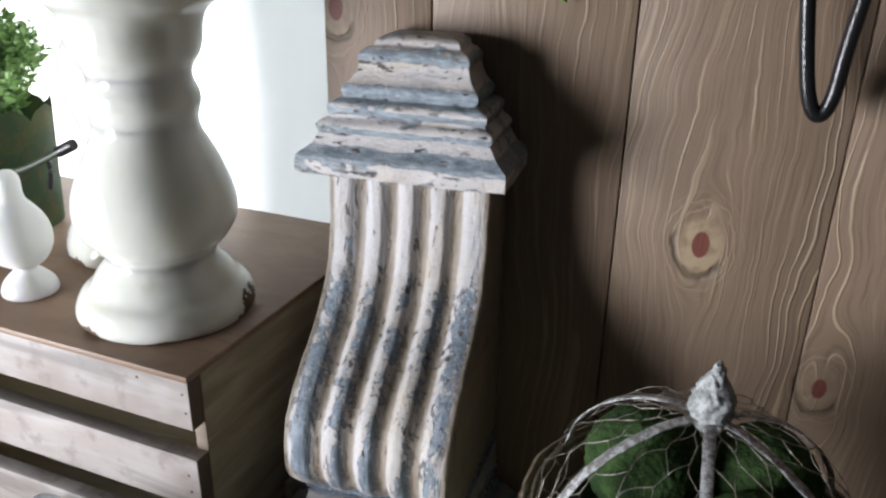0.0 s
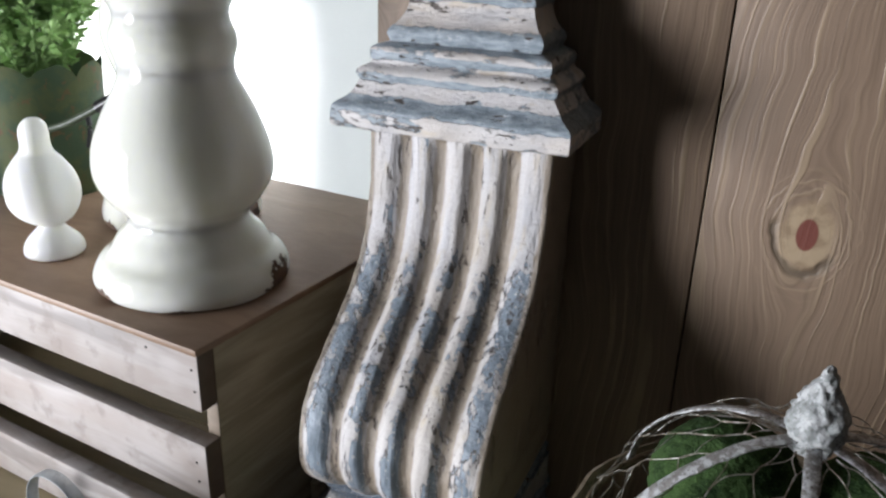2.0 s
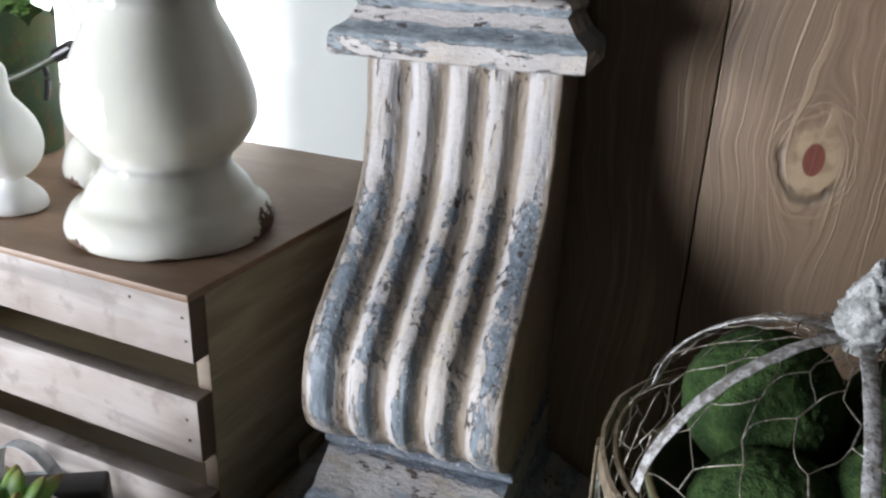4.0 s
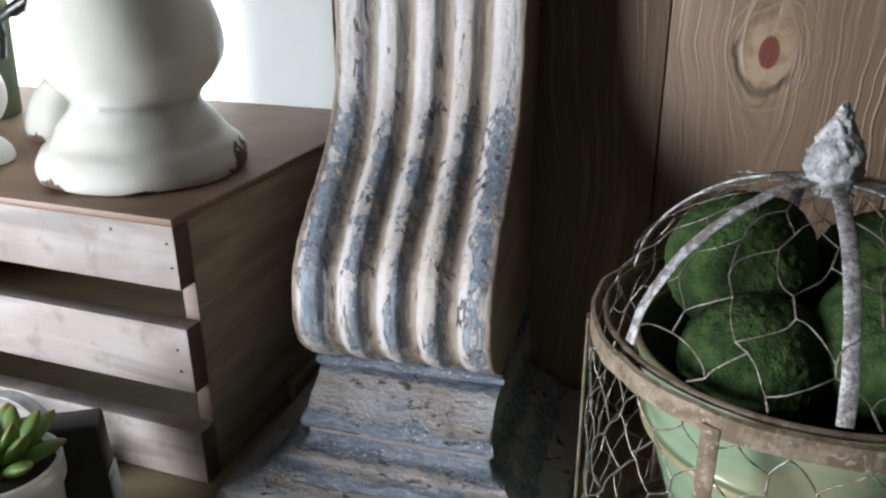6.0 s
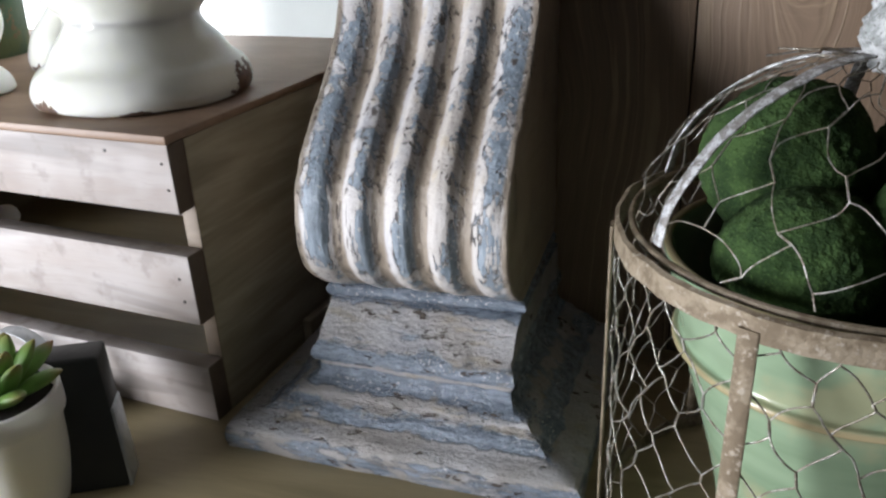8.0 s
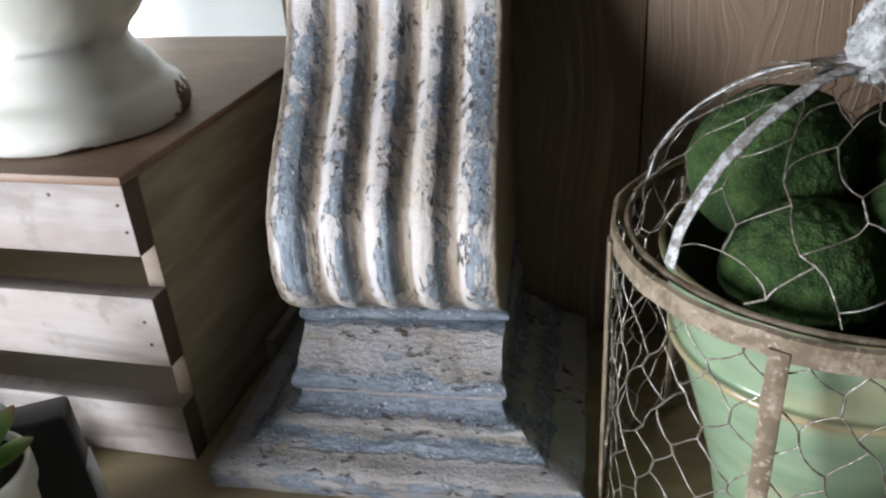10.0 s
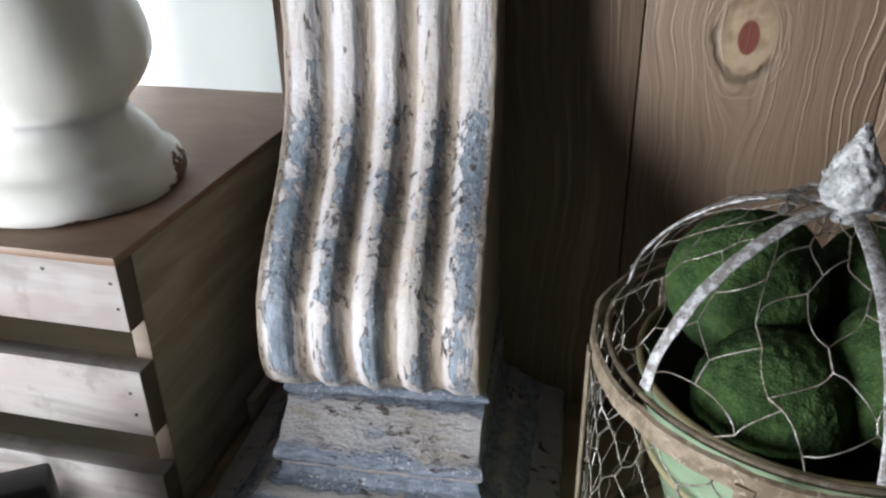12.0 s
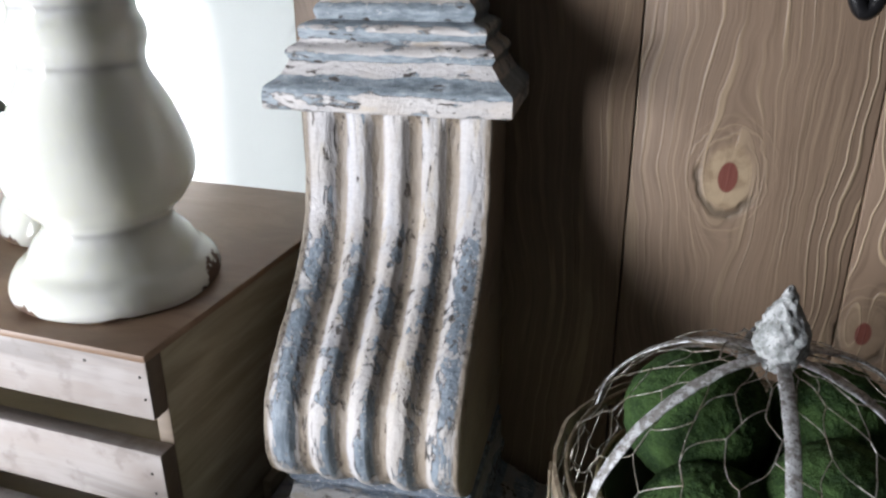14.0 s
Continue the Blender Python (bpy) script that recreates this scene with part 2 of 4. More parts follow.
def glaze(name, colour, tint, rough=0.12, chips=False, wave=0.0006):
    m = Mat(name)
    cloud = m.noise(m.scaled(16.0), 1.0, 3.0)
    col = m.mix(cloud, colour, tint)
    spots = m.noise(m.scaled(260.0), 1.0, 3.0)
    x, y, z = m.xyz()
    tall = m.math("ADD", m.noise(m.scaled(28.0), 1.0, 2.0), m.math("MULTIPLY", m.noise(m.scaled((110.0, 110.0, 14.0)), 1.0, 2.0), 0.35))
    if chips:
        worn = m.noise(m.scaled(130.0, (0.35, 0.2, 0)), 1.0, 5.0, 0.65)
        bare = None
        for turn, wide, high in ((11, 0.0190, 0.0200), (247, 0.013, 0.008), (215, 0.016, 0.004), (300, 0.010, 0.003)):
            cx, cy = 0.0755 * math.cos(radians(turn)), 0.0755 * math.sin(radians(turn))
            dx, dy = m.math("DIVIDE", m.math("SUBTRACT", x, cx), wide), m.math("DIVIDE", m.math("SUBTRACT", y, cy), wide)
            dz = m.math("DIVIDE", m.math("SUBTRACT", z, 0.001), high)
            far = m.math("SQRT", m.math("ADD", m.math("MULTIPLY", dx, dx), m.math("ADD", m.math("MULTIPLY", dy, dy), m.math("MULTIPLY", dz, dz))))
            hit = m.math("SUBTRACT", 1.0, m.step(m.math("ADD", far, m.math("MULTIPLY", m.math("SUBTRACT", worn, 0.5), 2.2)), 0.92, 1.02))
            bare = hit if bare is None else m.math("MAXIMUM", bare, hit)
        col = m.mix(bare, col, m.mix(spots, (0.03, 0.018, 0.012), (0.16, 0.09, 0.055)))
        tall = m.math("SUBTRACT", tall, m.math("MULTIPLY", bare, 1.2))
        rough = m.math("ADD", rough, m.math("MULTIPLY", bare, 0.6))
    m.b.inputs["Subsurface Weight"].default_value = 0.7
    m.b.inputs["Subsurface Radius"].default_value = (1.0, 1.0, 0.85)
    m.b.inputs["Subsurface Scale"].default_value = 0.022
    return m.end(col, rough, 0, tall, wave)


def metal(name, a, b, c, rough=0.45, shine=0.8, scale=90.0):
    m = Mat(name)
    n1 = m.noise(m.scaled(scale), 1.0, 5.0, 0.65)
    n2 = m.noise(m.scaled(scale * 3.7), 1.0, 4.0, 0.6)
    col = m.mix(m.step(n1, 0.42, 0.58), a, b)
    rust = m.step(n2, 0.56, 0.66)
    col = m.mix(rust, col, c)
    return m.end(col, m.math("ADD", rough, m.math("MULTIPLY", n1, 0.25)), m.math("MULTIPLY", m.math("SUBTRACT", 1.0, m.math("MULTIPLY", rust, 0.7)), shine), m.math("ADD", n1, n2), 0.0006)


def plain(name, a, b, rough=0.5, scale=40.0, bump=0.0003, metallic=0.0, spec=0.5):
    m = Mat(name)
    n1 = m.noise(m.scaled(scale), 1.0, 4.0)
    return m.end(m.mix(n1, a, b), rough, metallic, m.noise(m.scaled(scale * 6), 1.0, 3.0), bump, spec)


def moss_material():
    m = Mat("dark_green_moss")
    n1 = m.noise(m.scaled(60.0), 1.0, 4.0)
    n2 = m.noise(m.scaled(700.0), 1.0, 3.0)
    col = m.mix(m.step(n1, 0.35, 0.7), (0.015, 0.032, 0.011), (0.042, 0.078, 0.024))
    col = m.mix(m.math("MULTIPLY", m.step(n2, 0.52, 0.75), 0.5), col, (0.090, 0.155, 0.046))
    return m.end(col, 0.95, 0, m.math("ADD", n2, m.math("MULTIPLY", n1, 0.6)), 0.0015, 0.15)


def jade_material():
    m = Mat("pale_jade_glaze")
    n1 = m.noise(m.scaled((8.0, 8.0, 40.0)), 1.0, 3.0)
    n2 = m.noise(m.scaled(18.0, (2, 4, 1)), 1.0, 4.0)
    col = m.mix(m.step(n1, 0.35, 0.7), (0.175, 0.25, 0.158), (0.235, 0.32, 0.21))
    col = m.mix(m.math("MULTIPLY", m.step(n2, 0.54, 0.68), 0.65), col, (0.34, 0.32, 0.19))
    x, y, z = m.xyz()
    edge = m.math("SUBTRACT", 1.0, m.step(m.math("ABSOLUTE", m.math("SUBTRACT", m.math("ADD", z, m.math("MULTIPLY", n2, 0.002)), 0.1280)), 0.0012, 0.0032))
    lip = m.step(z, 0.1745, 0.1765)
    col = m.mix(m.math("MULTIPLY", m.math("MAXIMUM", edge, lip), 0.75), col, m.mix(n1, (0.22, 0.14, 0.06), (0.40, 0.32, 0.19)))
    return m.end(col, 0.22, 0, n2, 0.0005)


def leaf_material(name, a, b, tip=None, tip_z=(0.0, 1.0)):
    m = Mat(name)
    n1 = m.noise(m.scaled(120.0), 1.0, 2.0)
    col = m.mix(n1, a, b)
    col = m.mix(m.math("MULTIPLY", m.chance(), 0.5), col, b)
    if tip:
        x, y, z = m.xyz()
        col = m.mix(m.step(m.math("ADD", z, m.math("MULTIPLY", n1, 0.01)), *tip_z), col, tip)
    return m.end(col, 0.42, 0, n1, 0.0004)


PLANK = plank_material()
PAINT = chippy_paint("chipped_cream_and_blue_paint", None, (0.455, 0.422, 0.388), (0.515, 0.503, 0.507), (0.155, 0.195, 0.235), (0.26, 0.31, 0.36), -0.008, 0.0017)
CAP_BANDS = ((0.360, 0.006, -0.056), (0.3705, 0.0050, 0.11), (0.380, 0.0045, -0.072), (0.3868, 0.0018, 0.10), (0.3935, 0.0042, -0.072), (0.4000, 0.0022, 0.10), (0.4050, 0.0025, -0.040),
             (0.4135, 0.0065, 0.12), (0.4280, 0.0075, -0.088), (0.4395, 0.0040, 0.10), (0.4480, 0.0035, -0.024))
BASE_BANDS = ((0.0105, 0.006, 0.02), (0.0200, 0.0040, -0.10), (0.0270, 0.0035, 0.06), (0.0345, 0.0030, -0.05), (0.0425, 0.0060, 0.09), (0.0505, 0.0024, -0.10), (0.0590, 0.0055, 0.08), (0.0750, 0.0095, -0.11), (0.0915, 0.0050, 0.14))
PAINT_CAP = chippy_paint("banded_cream_and_blue_paint", CAP_BANDS, (0.52, 0.475, 0.435), (0.60, 0.58, 0.57), (0.17, 0.21, 0.24), (0.33, 0.38, 0.42), 0.040, 0.0014, 0.44, 0.02)
# base and ledge: creams and blues darker than on shaft and cap
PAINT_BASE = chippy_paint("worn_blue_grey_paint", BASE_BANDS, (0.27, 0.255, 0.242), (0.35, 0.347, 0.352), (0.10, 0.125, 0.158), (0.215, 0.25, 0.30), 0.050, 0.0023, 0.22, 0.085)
SLAT = wood("whitewashed_slat_wood", (0.26, 0.21, 0.18), (0.38, 0.33, 0.30), (7.0, 60.0, 60.0), 0.6, (0.435, 0.40, 0.382), -0.331)
PANEL = wood("raw_side_wood", (0.235, 0.205, 0.14), (0.42, 0.37, 0.27), (24.0, 5.0, 55.0), end_y=0.4615)
LID = wood("brown_board", (0.215, 0.137, 0.088), (0.305, 0.202, 0.134), (12.0, 30.0, 30.0), 0.5)
TABLE = wood("tan_table_wood", (0.20, 0.163, 0.085), (0.31, 0.25, 0.142), (5.0, 30.0, 30.0), 0.5)
CERAMIC = glaze("cream_crackled_glaze", (0.705, 0.715, 0.64), (0.775, 0.783, 0.735), 0.06, True, 0.0008)
BISQUE = glaze("white_bisque", (0.80, 0.80, 0.79), (0.74, 0.75, 0.75), 0.45, False, 0.0002)
POT = glaze("matt_white_pot", (0.74, 0.725, 0.66), (0.80, 0.785, 0.73), 0.4, False, 0.0002)
JADE = jade_material()
MOSS = moss_material()
GALV = metal("flaking_galvanised_strap", (0.50, 0.51, 0.52), (0.22, 0.21, 0.20), (0.09, 0.07, 0.055), 0.45, 0.35, 210.0)
RUST = metal("rusty_band", (0.25, 0.205, 0.145), (0.15, 0.115, 0.075), (0.29, 0.25, 0.195), 0.55, 0.35, 75.0)
WIRE = metal("aged_wire", (0.34, 0.33, 0.30), (0.18, 0.155, 0.12), (0.11, 0.09, 0.065), 0.32, 0.8, 200.0)
ZINC = metal("verdigris_zinc", (0.24, 0.255, 0.25), (0.44, 0.45, 0.45), (0.12, 0.12, 0.11), 0.6, 0.2, 200.0)
TIN = metal("blue_grey_tin", (0.50, 0.55, 0.58), (0.60, 0.64, 0.66), (0.42, 0.45, 0.47), 0.3, 0.85, 60.0)
BLACK = plain("black_painted_iron", (0.006, 0.006, 0.007), (0.014, 0.014, 0.015), 0.28)
SLATE = plain("blackened_board", (0.010, 0.012, 0.012), (0.03, 0.034, 0.033), 0.5, 30.0)
CAN = metal("mossy_green_tin", (0.075, 0.125, 0.065), (0.125, 0.150, 0.060), (0.17, 0.115, 0.05), 0.5, 0.2, 22.0)
CAN_ROD = plain("dark_green_metal", (0.022, 0.034, 0.018), (0.045, 0.06, 0.03), 0.5)
WHITE = plain("white_gloss_paint", (0.76, 0.79, 0.80), (0.80, 0.82, 0.82), 0.3, 6.0)
WALL = plain("plain_room_wall", (0.028, 0.027, 0.026), (0.04, 0.039, 0.037), 0.8, 5.0)
FLOOR = wood("room_floor", (0.03, 0.022, 0.016), (0.06, 0.045, 0.032), (3.0, 20.0, 20.0))
CEIL = plain("ceiling_paint", (0.04, 0.04, 0.04), (0.055, 0.055, 0.055), 0.85, 5.0)
FOLIAGE = leaf_material("small_green_leaves", (0.16, 0.31, 0.08), (0.36, 0.54, 0.22))
VINE = leaf_material("bright_vine_leaf", (0.10, 0.26, 0.03), (0.16, 0.34, 0.05))
SUCC = leaf_material("succulent_skin", (0.11, 0.25, 0.04), (0.22, 0.39, 0.10), (0.26, 0.08, 0.04), (0.033, 0.050))
SOIL = plain("dark_soil", (0.012, 0.010, 0.007), (0.04, 0.03, 0.02), 0.95, 200.0, 0.002)
NAIL = plain("dark_nail", (0.02, 0.016, 0.013), (0.04, 0.03, 0.025), 0.5, 80.0)


def glow_sky():
    m = bpy.data.materials.new("overcast_sky_glow")
    m.use_nodes = True
    n = m.node_tree.nodes
    n.remove(n["Principled BSDF"])
    e = n.new("ShaderNodeEmission")
    e.inputs[0].default_value, e.inputs[1].default_value = (0.95, 0.98, 1.0, 1), 4.2
    m.node_tree.links.new(e.outputs[0], n["Material Output"].inputs[0])
    return m


SKY = glow_sky()


def sheer_material():
    m = Mat("sheer_white_cloth")
    weave = m.noise(m.scaled((900.0, 900.0, 900.0)), 1.0, 2.0)
    cloth = m.mix(weave, (0.50, 0.525, 0.53), (0.54, 0.56, 0.565))
    out = m.n["Material Output"]
    dif, tra, mix = m.n.new("ShaderNodeBsdfDiffuse"), m.n.new("ShaderNodeBsdfTranslucent"), m.n.new("ShaderNodeMixShader")
    m.put(dif.inputs[0], cloth)
    m.put(tra.inputs[0], cloth)
    mix.inputs[0].default_value = 0.8
    m.t.links.new(dif.outputs[0], mix.inputs[1])
    m.t.links.new(tra.outputs[0], mix.inputs[2])
    # fades to clear at the free edge, imitating the window's soft glow
    x, y, z = m.xyz()
    clear, glow_fade = m.n.new("ShaderNodeBsdfTransparent"), m.n.new("ShaderNodeMixShader")
    m.put(glow_fade.inputs[0], m.step(m.math("ADD", x, m.math("MULTIPLY", m.noise(m.scaled(5.0), 1.0, 2.0), 0.03)), -0.535, -0.415))
    m.t.links.new(clear.outputs[0], glow_fade.inputs[1])
    m.t.links.new(mix.outputs[0], glow_fade.inputs[2])
    m.t.links.new(glow_fade.outputs[0], out.inputs[0])
    return m.m


SHEER = sheer_material()
GLASS = bpy.data.materials.new("window_glass")
GLASS.use_nodes = True
GLASS.node_tree.nodes["Principled BSDF"].inputs["Transmission Weight"].default_value = 1.0
GLASS.node_tree.nodes["Principled BSDF"].inputs["Roughness"].default_value = 0.0
GLASS.node_tree.nodes["Principled BSDF"].inputs["IOR"].default_value = 1.45


# ---- shape helpers ----
def finish(name, bm, material, smooth=None):
    me = bpy.data.meshes.new(name)
    bmesh.ops.recalc_face_normals(bm, faces=bm.faces)
    bm.to_mesh(me)
    bm.free()
    me.materials.append(material)
    if smooth:
        me.polygons.foreach_set("use_smooth", [True] * len(me.polygons))
        me.set_sharp_from_angle(angle=radians(smooth))
    return new(name, me)


def part(name, bm, material, parent, label="", smooth=40):
    ob = finish(name, bm, material, smooth)
    ob.parent = parent
    if label:
        ob["label"] = label
    return ob


def thing(name, label, category, place=(0, 0, 0), turn=0.0, group="", kind=""):
    ob = new(name)
    ob.empty_display_size = 0.02
    ob.matrix_world = pose(*place, 0, 0, turn)
    return tagged(ob, label, category, group, kind)


def box(x0, x1, y0, y1, z0, z1, bevel=0.0, seg=2, bm=None):
    seg = 6 if bevel > 0.01 else seg
    bm = bm or bmesh.new()
    made = bmesh.ops.create_cube(bm, size=1)["verts"]
    for v in made:
        v.co = ((x0 + x1) / 2 + v.co.x * (x1 - x0), (y0 + y1) / 2 + v.co.y * (y1 - y0), (z0 + z1) / 2 + v.co.z * (z1 - z0))
    if bevel:
        edges = {e for v in made for e in v.link_edges}
        bmesh.ops.bevel(bm, geom=list(edges), offset=bevel, segments=seg, affect="EDGES", profile=0.5)
    return bm


def rough_up(bm, amount, scale, seed=0.0):
    for v in bm.verts:
        v.co += noise.noise_vector(v.co * scale + Vector((seed, seed, seed))) * amount
    return bm


def smooth_line(points, n):
    """Catmull-Rom through the points."""
    p = [Vector(q) for q in points]
    p = [p[0] * 2 - p[1], *p, p[-1] * 2 - p[-2]]
    out = []
    for i in range(1, len(p) - 2):
        a, b, c, d = p[i - 1:i + 3]
        for k in range(n):
            t = k / n
            out.append(0.5 * (2 * b + (c - a) * t + (2 * a - 5 * b + 4 * c - d) * t * t + (3 * b - a - 3 * c + d) * t ** 3))
    return out + [p[-2]]


def lathe(profile, n=64, fine=6, wobble=0.0, seed=0.0, bm=None, close=True):
    """Turns (radius, height) points round z."""
    bm = bm or bmesh.new()
    line = smooth_line([(r, 0, z) for r, z in profile], fine) if fine > 1 else [Vector((r, 0, z)) for r, z in profile]
    rings = []
    for q in line:
        ring = []
        for i in range(n):
            a = 2 * math.pi * i / n
            v = Vector((q.x * math.cos(a), q.x * math.sin(a), q.z))
            if wobble:
                v += noise.noise_vector(v * 22 + Vector((seed, 0, seed))) * wobble
            ring.append(bm.verts.new(v))
        rings.append(ring)
    for a, b in zip(rings, rings[1:]):
        for i in range(n):
            bm.faces.new((a[i], a[(i + 1) % n], b[(i + 1) % n], b[i]))
    if close:
        for ring in (rings[0], rings[-1]):
            bm.faces.new(ring)
    return bm


def tube(points, radius, sides=8, bm=None, ends=True, flat=None):
    """A round rod along points; radius may be a list. flat: (wide, thick, up) gives a strap."""
    bm = bm or bmesh.new()
    p = [Vector(q) for q in points]
    rings = []
    up = Vector((0, 0, 1)) if flat is None else Vector(flat[2])
    for i, q in enumerate(p):
        way = (p[min(i + 1, len(p) - 1)] - p[max(i - 1, 0)]).normalized()
        if flat is None:
            side = way.cross(up)
            if side.length < 1e-3:
                side = way.cross(Vector((0, 1, 0)))
            side.normalize()
            over = side.cross(way).normalized()
            r = radius[i] if isinstance(radius, (list, tuple)) else radius
            ring = [bm.verts.new(q + (side * math.cos(2 * math.pi * k / sides) + over * math.sin(2 * math.pi * k / sides)) * r) for k in range(sides)]
        else:
            side = up.normalized()
            over = way.cross(side).normalized()
            w, t = flat[0] / 2, flat[1] / 2
            ring = [bm.verts.new(q + side * a * w + over * b * t) for a, b in ((-1, -0.4), (-0.8, -1), (0.8, -1), (1, -0.4), (1, 0.4), (0.8, 1), (-0.8, 1), (-1, 0.4))]
        rings.append(ring)
    n = len(rings[0])
    for a, b in zip(rings, rings[1:]):
        for i in range(n):
            bm.faces.new((a[i], a[(i + 1) % n], b[(i + 1) % n], b[i]))
    if ends:
        bm.faces.new(rings[0])
        bm.faces.new(rings[-1])
    return bm


# ---- the room ----
def slab(name, box_args, material, label, category="wall", bevel=0.0):
    ob = finish(name, box(*box_args, bevel), material, 30 if bevel else None)
    return tagged(ob, label, category, kind="structure")


slab("floor", (-1.65, 1.9, -2.6, 1.1, -0.80, -0.75), FLOOR, "dark wooden boards of the room floor", "floor")
slab("ceiling", (-1.65, 1.9, -2.6, 1.1, 1.75, 1.80), CEIL, "plain painted ceiling over the room", "ceiling")
slab("wall_south", (-1.65, 1.9, -2.6, -2.55, -0.75, 1.75), WALL, "plain painted wall behind the viewer")
slab("wall_east", (1.85, 1.9, -2.55, 1.1, -0.75, 1.75), WALL, "plain painted side wall of the room")
# west wall with the glazed door
slab("wall_west", (-1.62, -1.57, -0.27, 1.1, -0.75, 1.75), WALL, "plain painted wall beside the glazed door")
slab("wall_west_end", (-1.62, -1.57, -2.55, -1.13, -0.75, 1.75), WALL, "plain painted wall end beside the glazed door")
slab("wall_west_top", (-1.62, -1.57, -1.13, -0.27, 0.66, 1.75), WALL, "plain painted wall over the glazed door")
slab("wall_west_foot", (-1.62, -1.57, -1.13, -0.27, -0.75, -0.28), WALL, "plain painted wall under the glazed door")
# window wall behind the crate: white frame round a bright pane
W0, W1, SILL, HEAD = -1.15, -0.300, 0.08, 1.45
slab("wall_north", (-1.57, W0, 0.82, 0.90, -0.75, 1.75), WHITE, "white painted wall beside the window")
slab("wall_north_jamb", (W1, -0.255, 0.82, 0.90, -0.75, 1.75), WHITE, "white painted window jamb beside the plank wall", bevel=0.006)
slab("wall_north_head", (W0, W1, 0.82, 0.90, HEAD, 1.75), WHITE, "white painted wall over the window")
slab("wall_north_foot", (W0, W1, 0.82, 0.90, -0.75, SILL), WHITE, "white painted wall under the window")
slab("wall_return", (-0.282, -0.255, 0.655, 0.82, -0.75, 1.75), WHITE, "white painted return between window and plank wall")

win = thing("window_1", "white framed window with bright overcast daylight", "window", kind="structure")
for x0, x1, z0, z1 in ((W0, W0 + 0.05, SILL, HEAD), (W1 - 0.012, W1, SILL, HEAD)):
    part("window_frame", box(x0, x1, 0.85, 0.89, z0, z1, 0.004), WHITE, win)
for z0, z1 in ((SILL, SILL + 0.03), (HEAD - 0.05, HEAD)):
    part("window_frame", box(W0 + 0.05, W1 - 0.012, 0.852, 0.888, z0, z1, 0.004), WHITE, win)
pane = part("pane", box(W0 + 0.05, W1 - 0.012, 0.868, 0.872, SILL + 0.03, HEAD - 0.05), GLASS, win, smooth=None)
pane.visible_shadow = False
part("window_sill", box(W0, W1, 0.79, 0.85, SILL - 0.022, SILL + 0.002, 0.004), WHITE, win)


def curtain():
    """A sheer panel with soft upright folds, hemmed at the free edge."""
    bm = bmesh.new()
    nx, nz = 60, 24
    rows = []
    for j in range(nz + 1):
        z = 0.02 + 1.45 * j / nz
        row = []
        for i in range(nx + 1):
            u = i / nx
            x = -0.545 + 0.257 * u + 0.004 * math.sin(z * 5)
            y = 0.805 + 0.006 * math.sin(u * 13 + 0.5 * math.sin(z * 4)) + 0.001 * math.sin(u * 29 + z * 2)
            row.append(bm.verts.new((x, y, z)))
        rows.append(row)
    for a, b in zip(rows, rows[1:]):
        for i in range(nx):
            bm.faces.new((a[i], a[i + 1], b[i + 1], b[i]))
    return bm


sheer = finish("window_curtain", curtain(), SHEER, 180)
tagged(sheer, "sheer white curtain glowing in front of the window", "curtain")
rail = finish("curtain_rod", tube([(-1.2, 0.805, 1.48), (-0.29, 0.805, 1.48)], 0.008, 12), WHITE, 60)
tagged(rail, "white rod that carries the sheer curtain", "curtain rod")
back = finish("backdrop", box(-2.6, 0.1, 1.55, 1.56, -0.7, 2.4), SKY)
tagged(back, "plain bright overcast sky outside the window", "sky", kind="structure")

# the table or shelf that carries everything
table = finish("wooden_counter", box(-1.2, 1.1, 0.12, 0.615, -0.035, 0.0, 0.004), TABLE, 40)
tagged(table, "tan wooden counter top against the plank wall", "table", kind="structure")
table2 = finish("counter_back", box(-1.2, -0.29, 0.6155, 0.815, -0.035, -0.0005), TABLE)
tagged(table2, "tan wooden counter running into the window recess", "table", kind="structure")
apron = finish("counter_front", box(-1.15, 1.05, 0.60, 0.612, -0.75, -0.036), PANEL)
tagged(apron, "plain wooden panel carrying the counter", "table", kind="structure")

# ---- the corbel ----
CX = -0.1885
BACK = 0.612


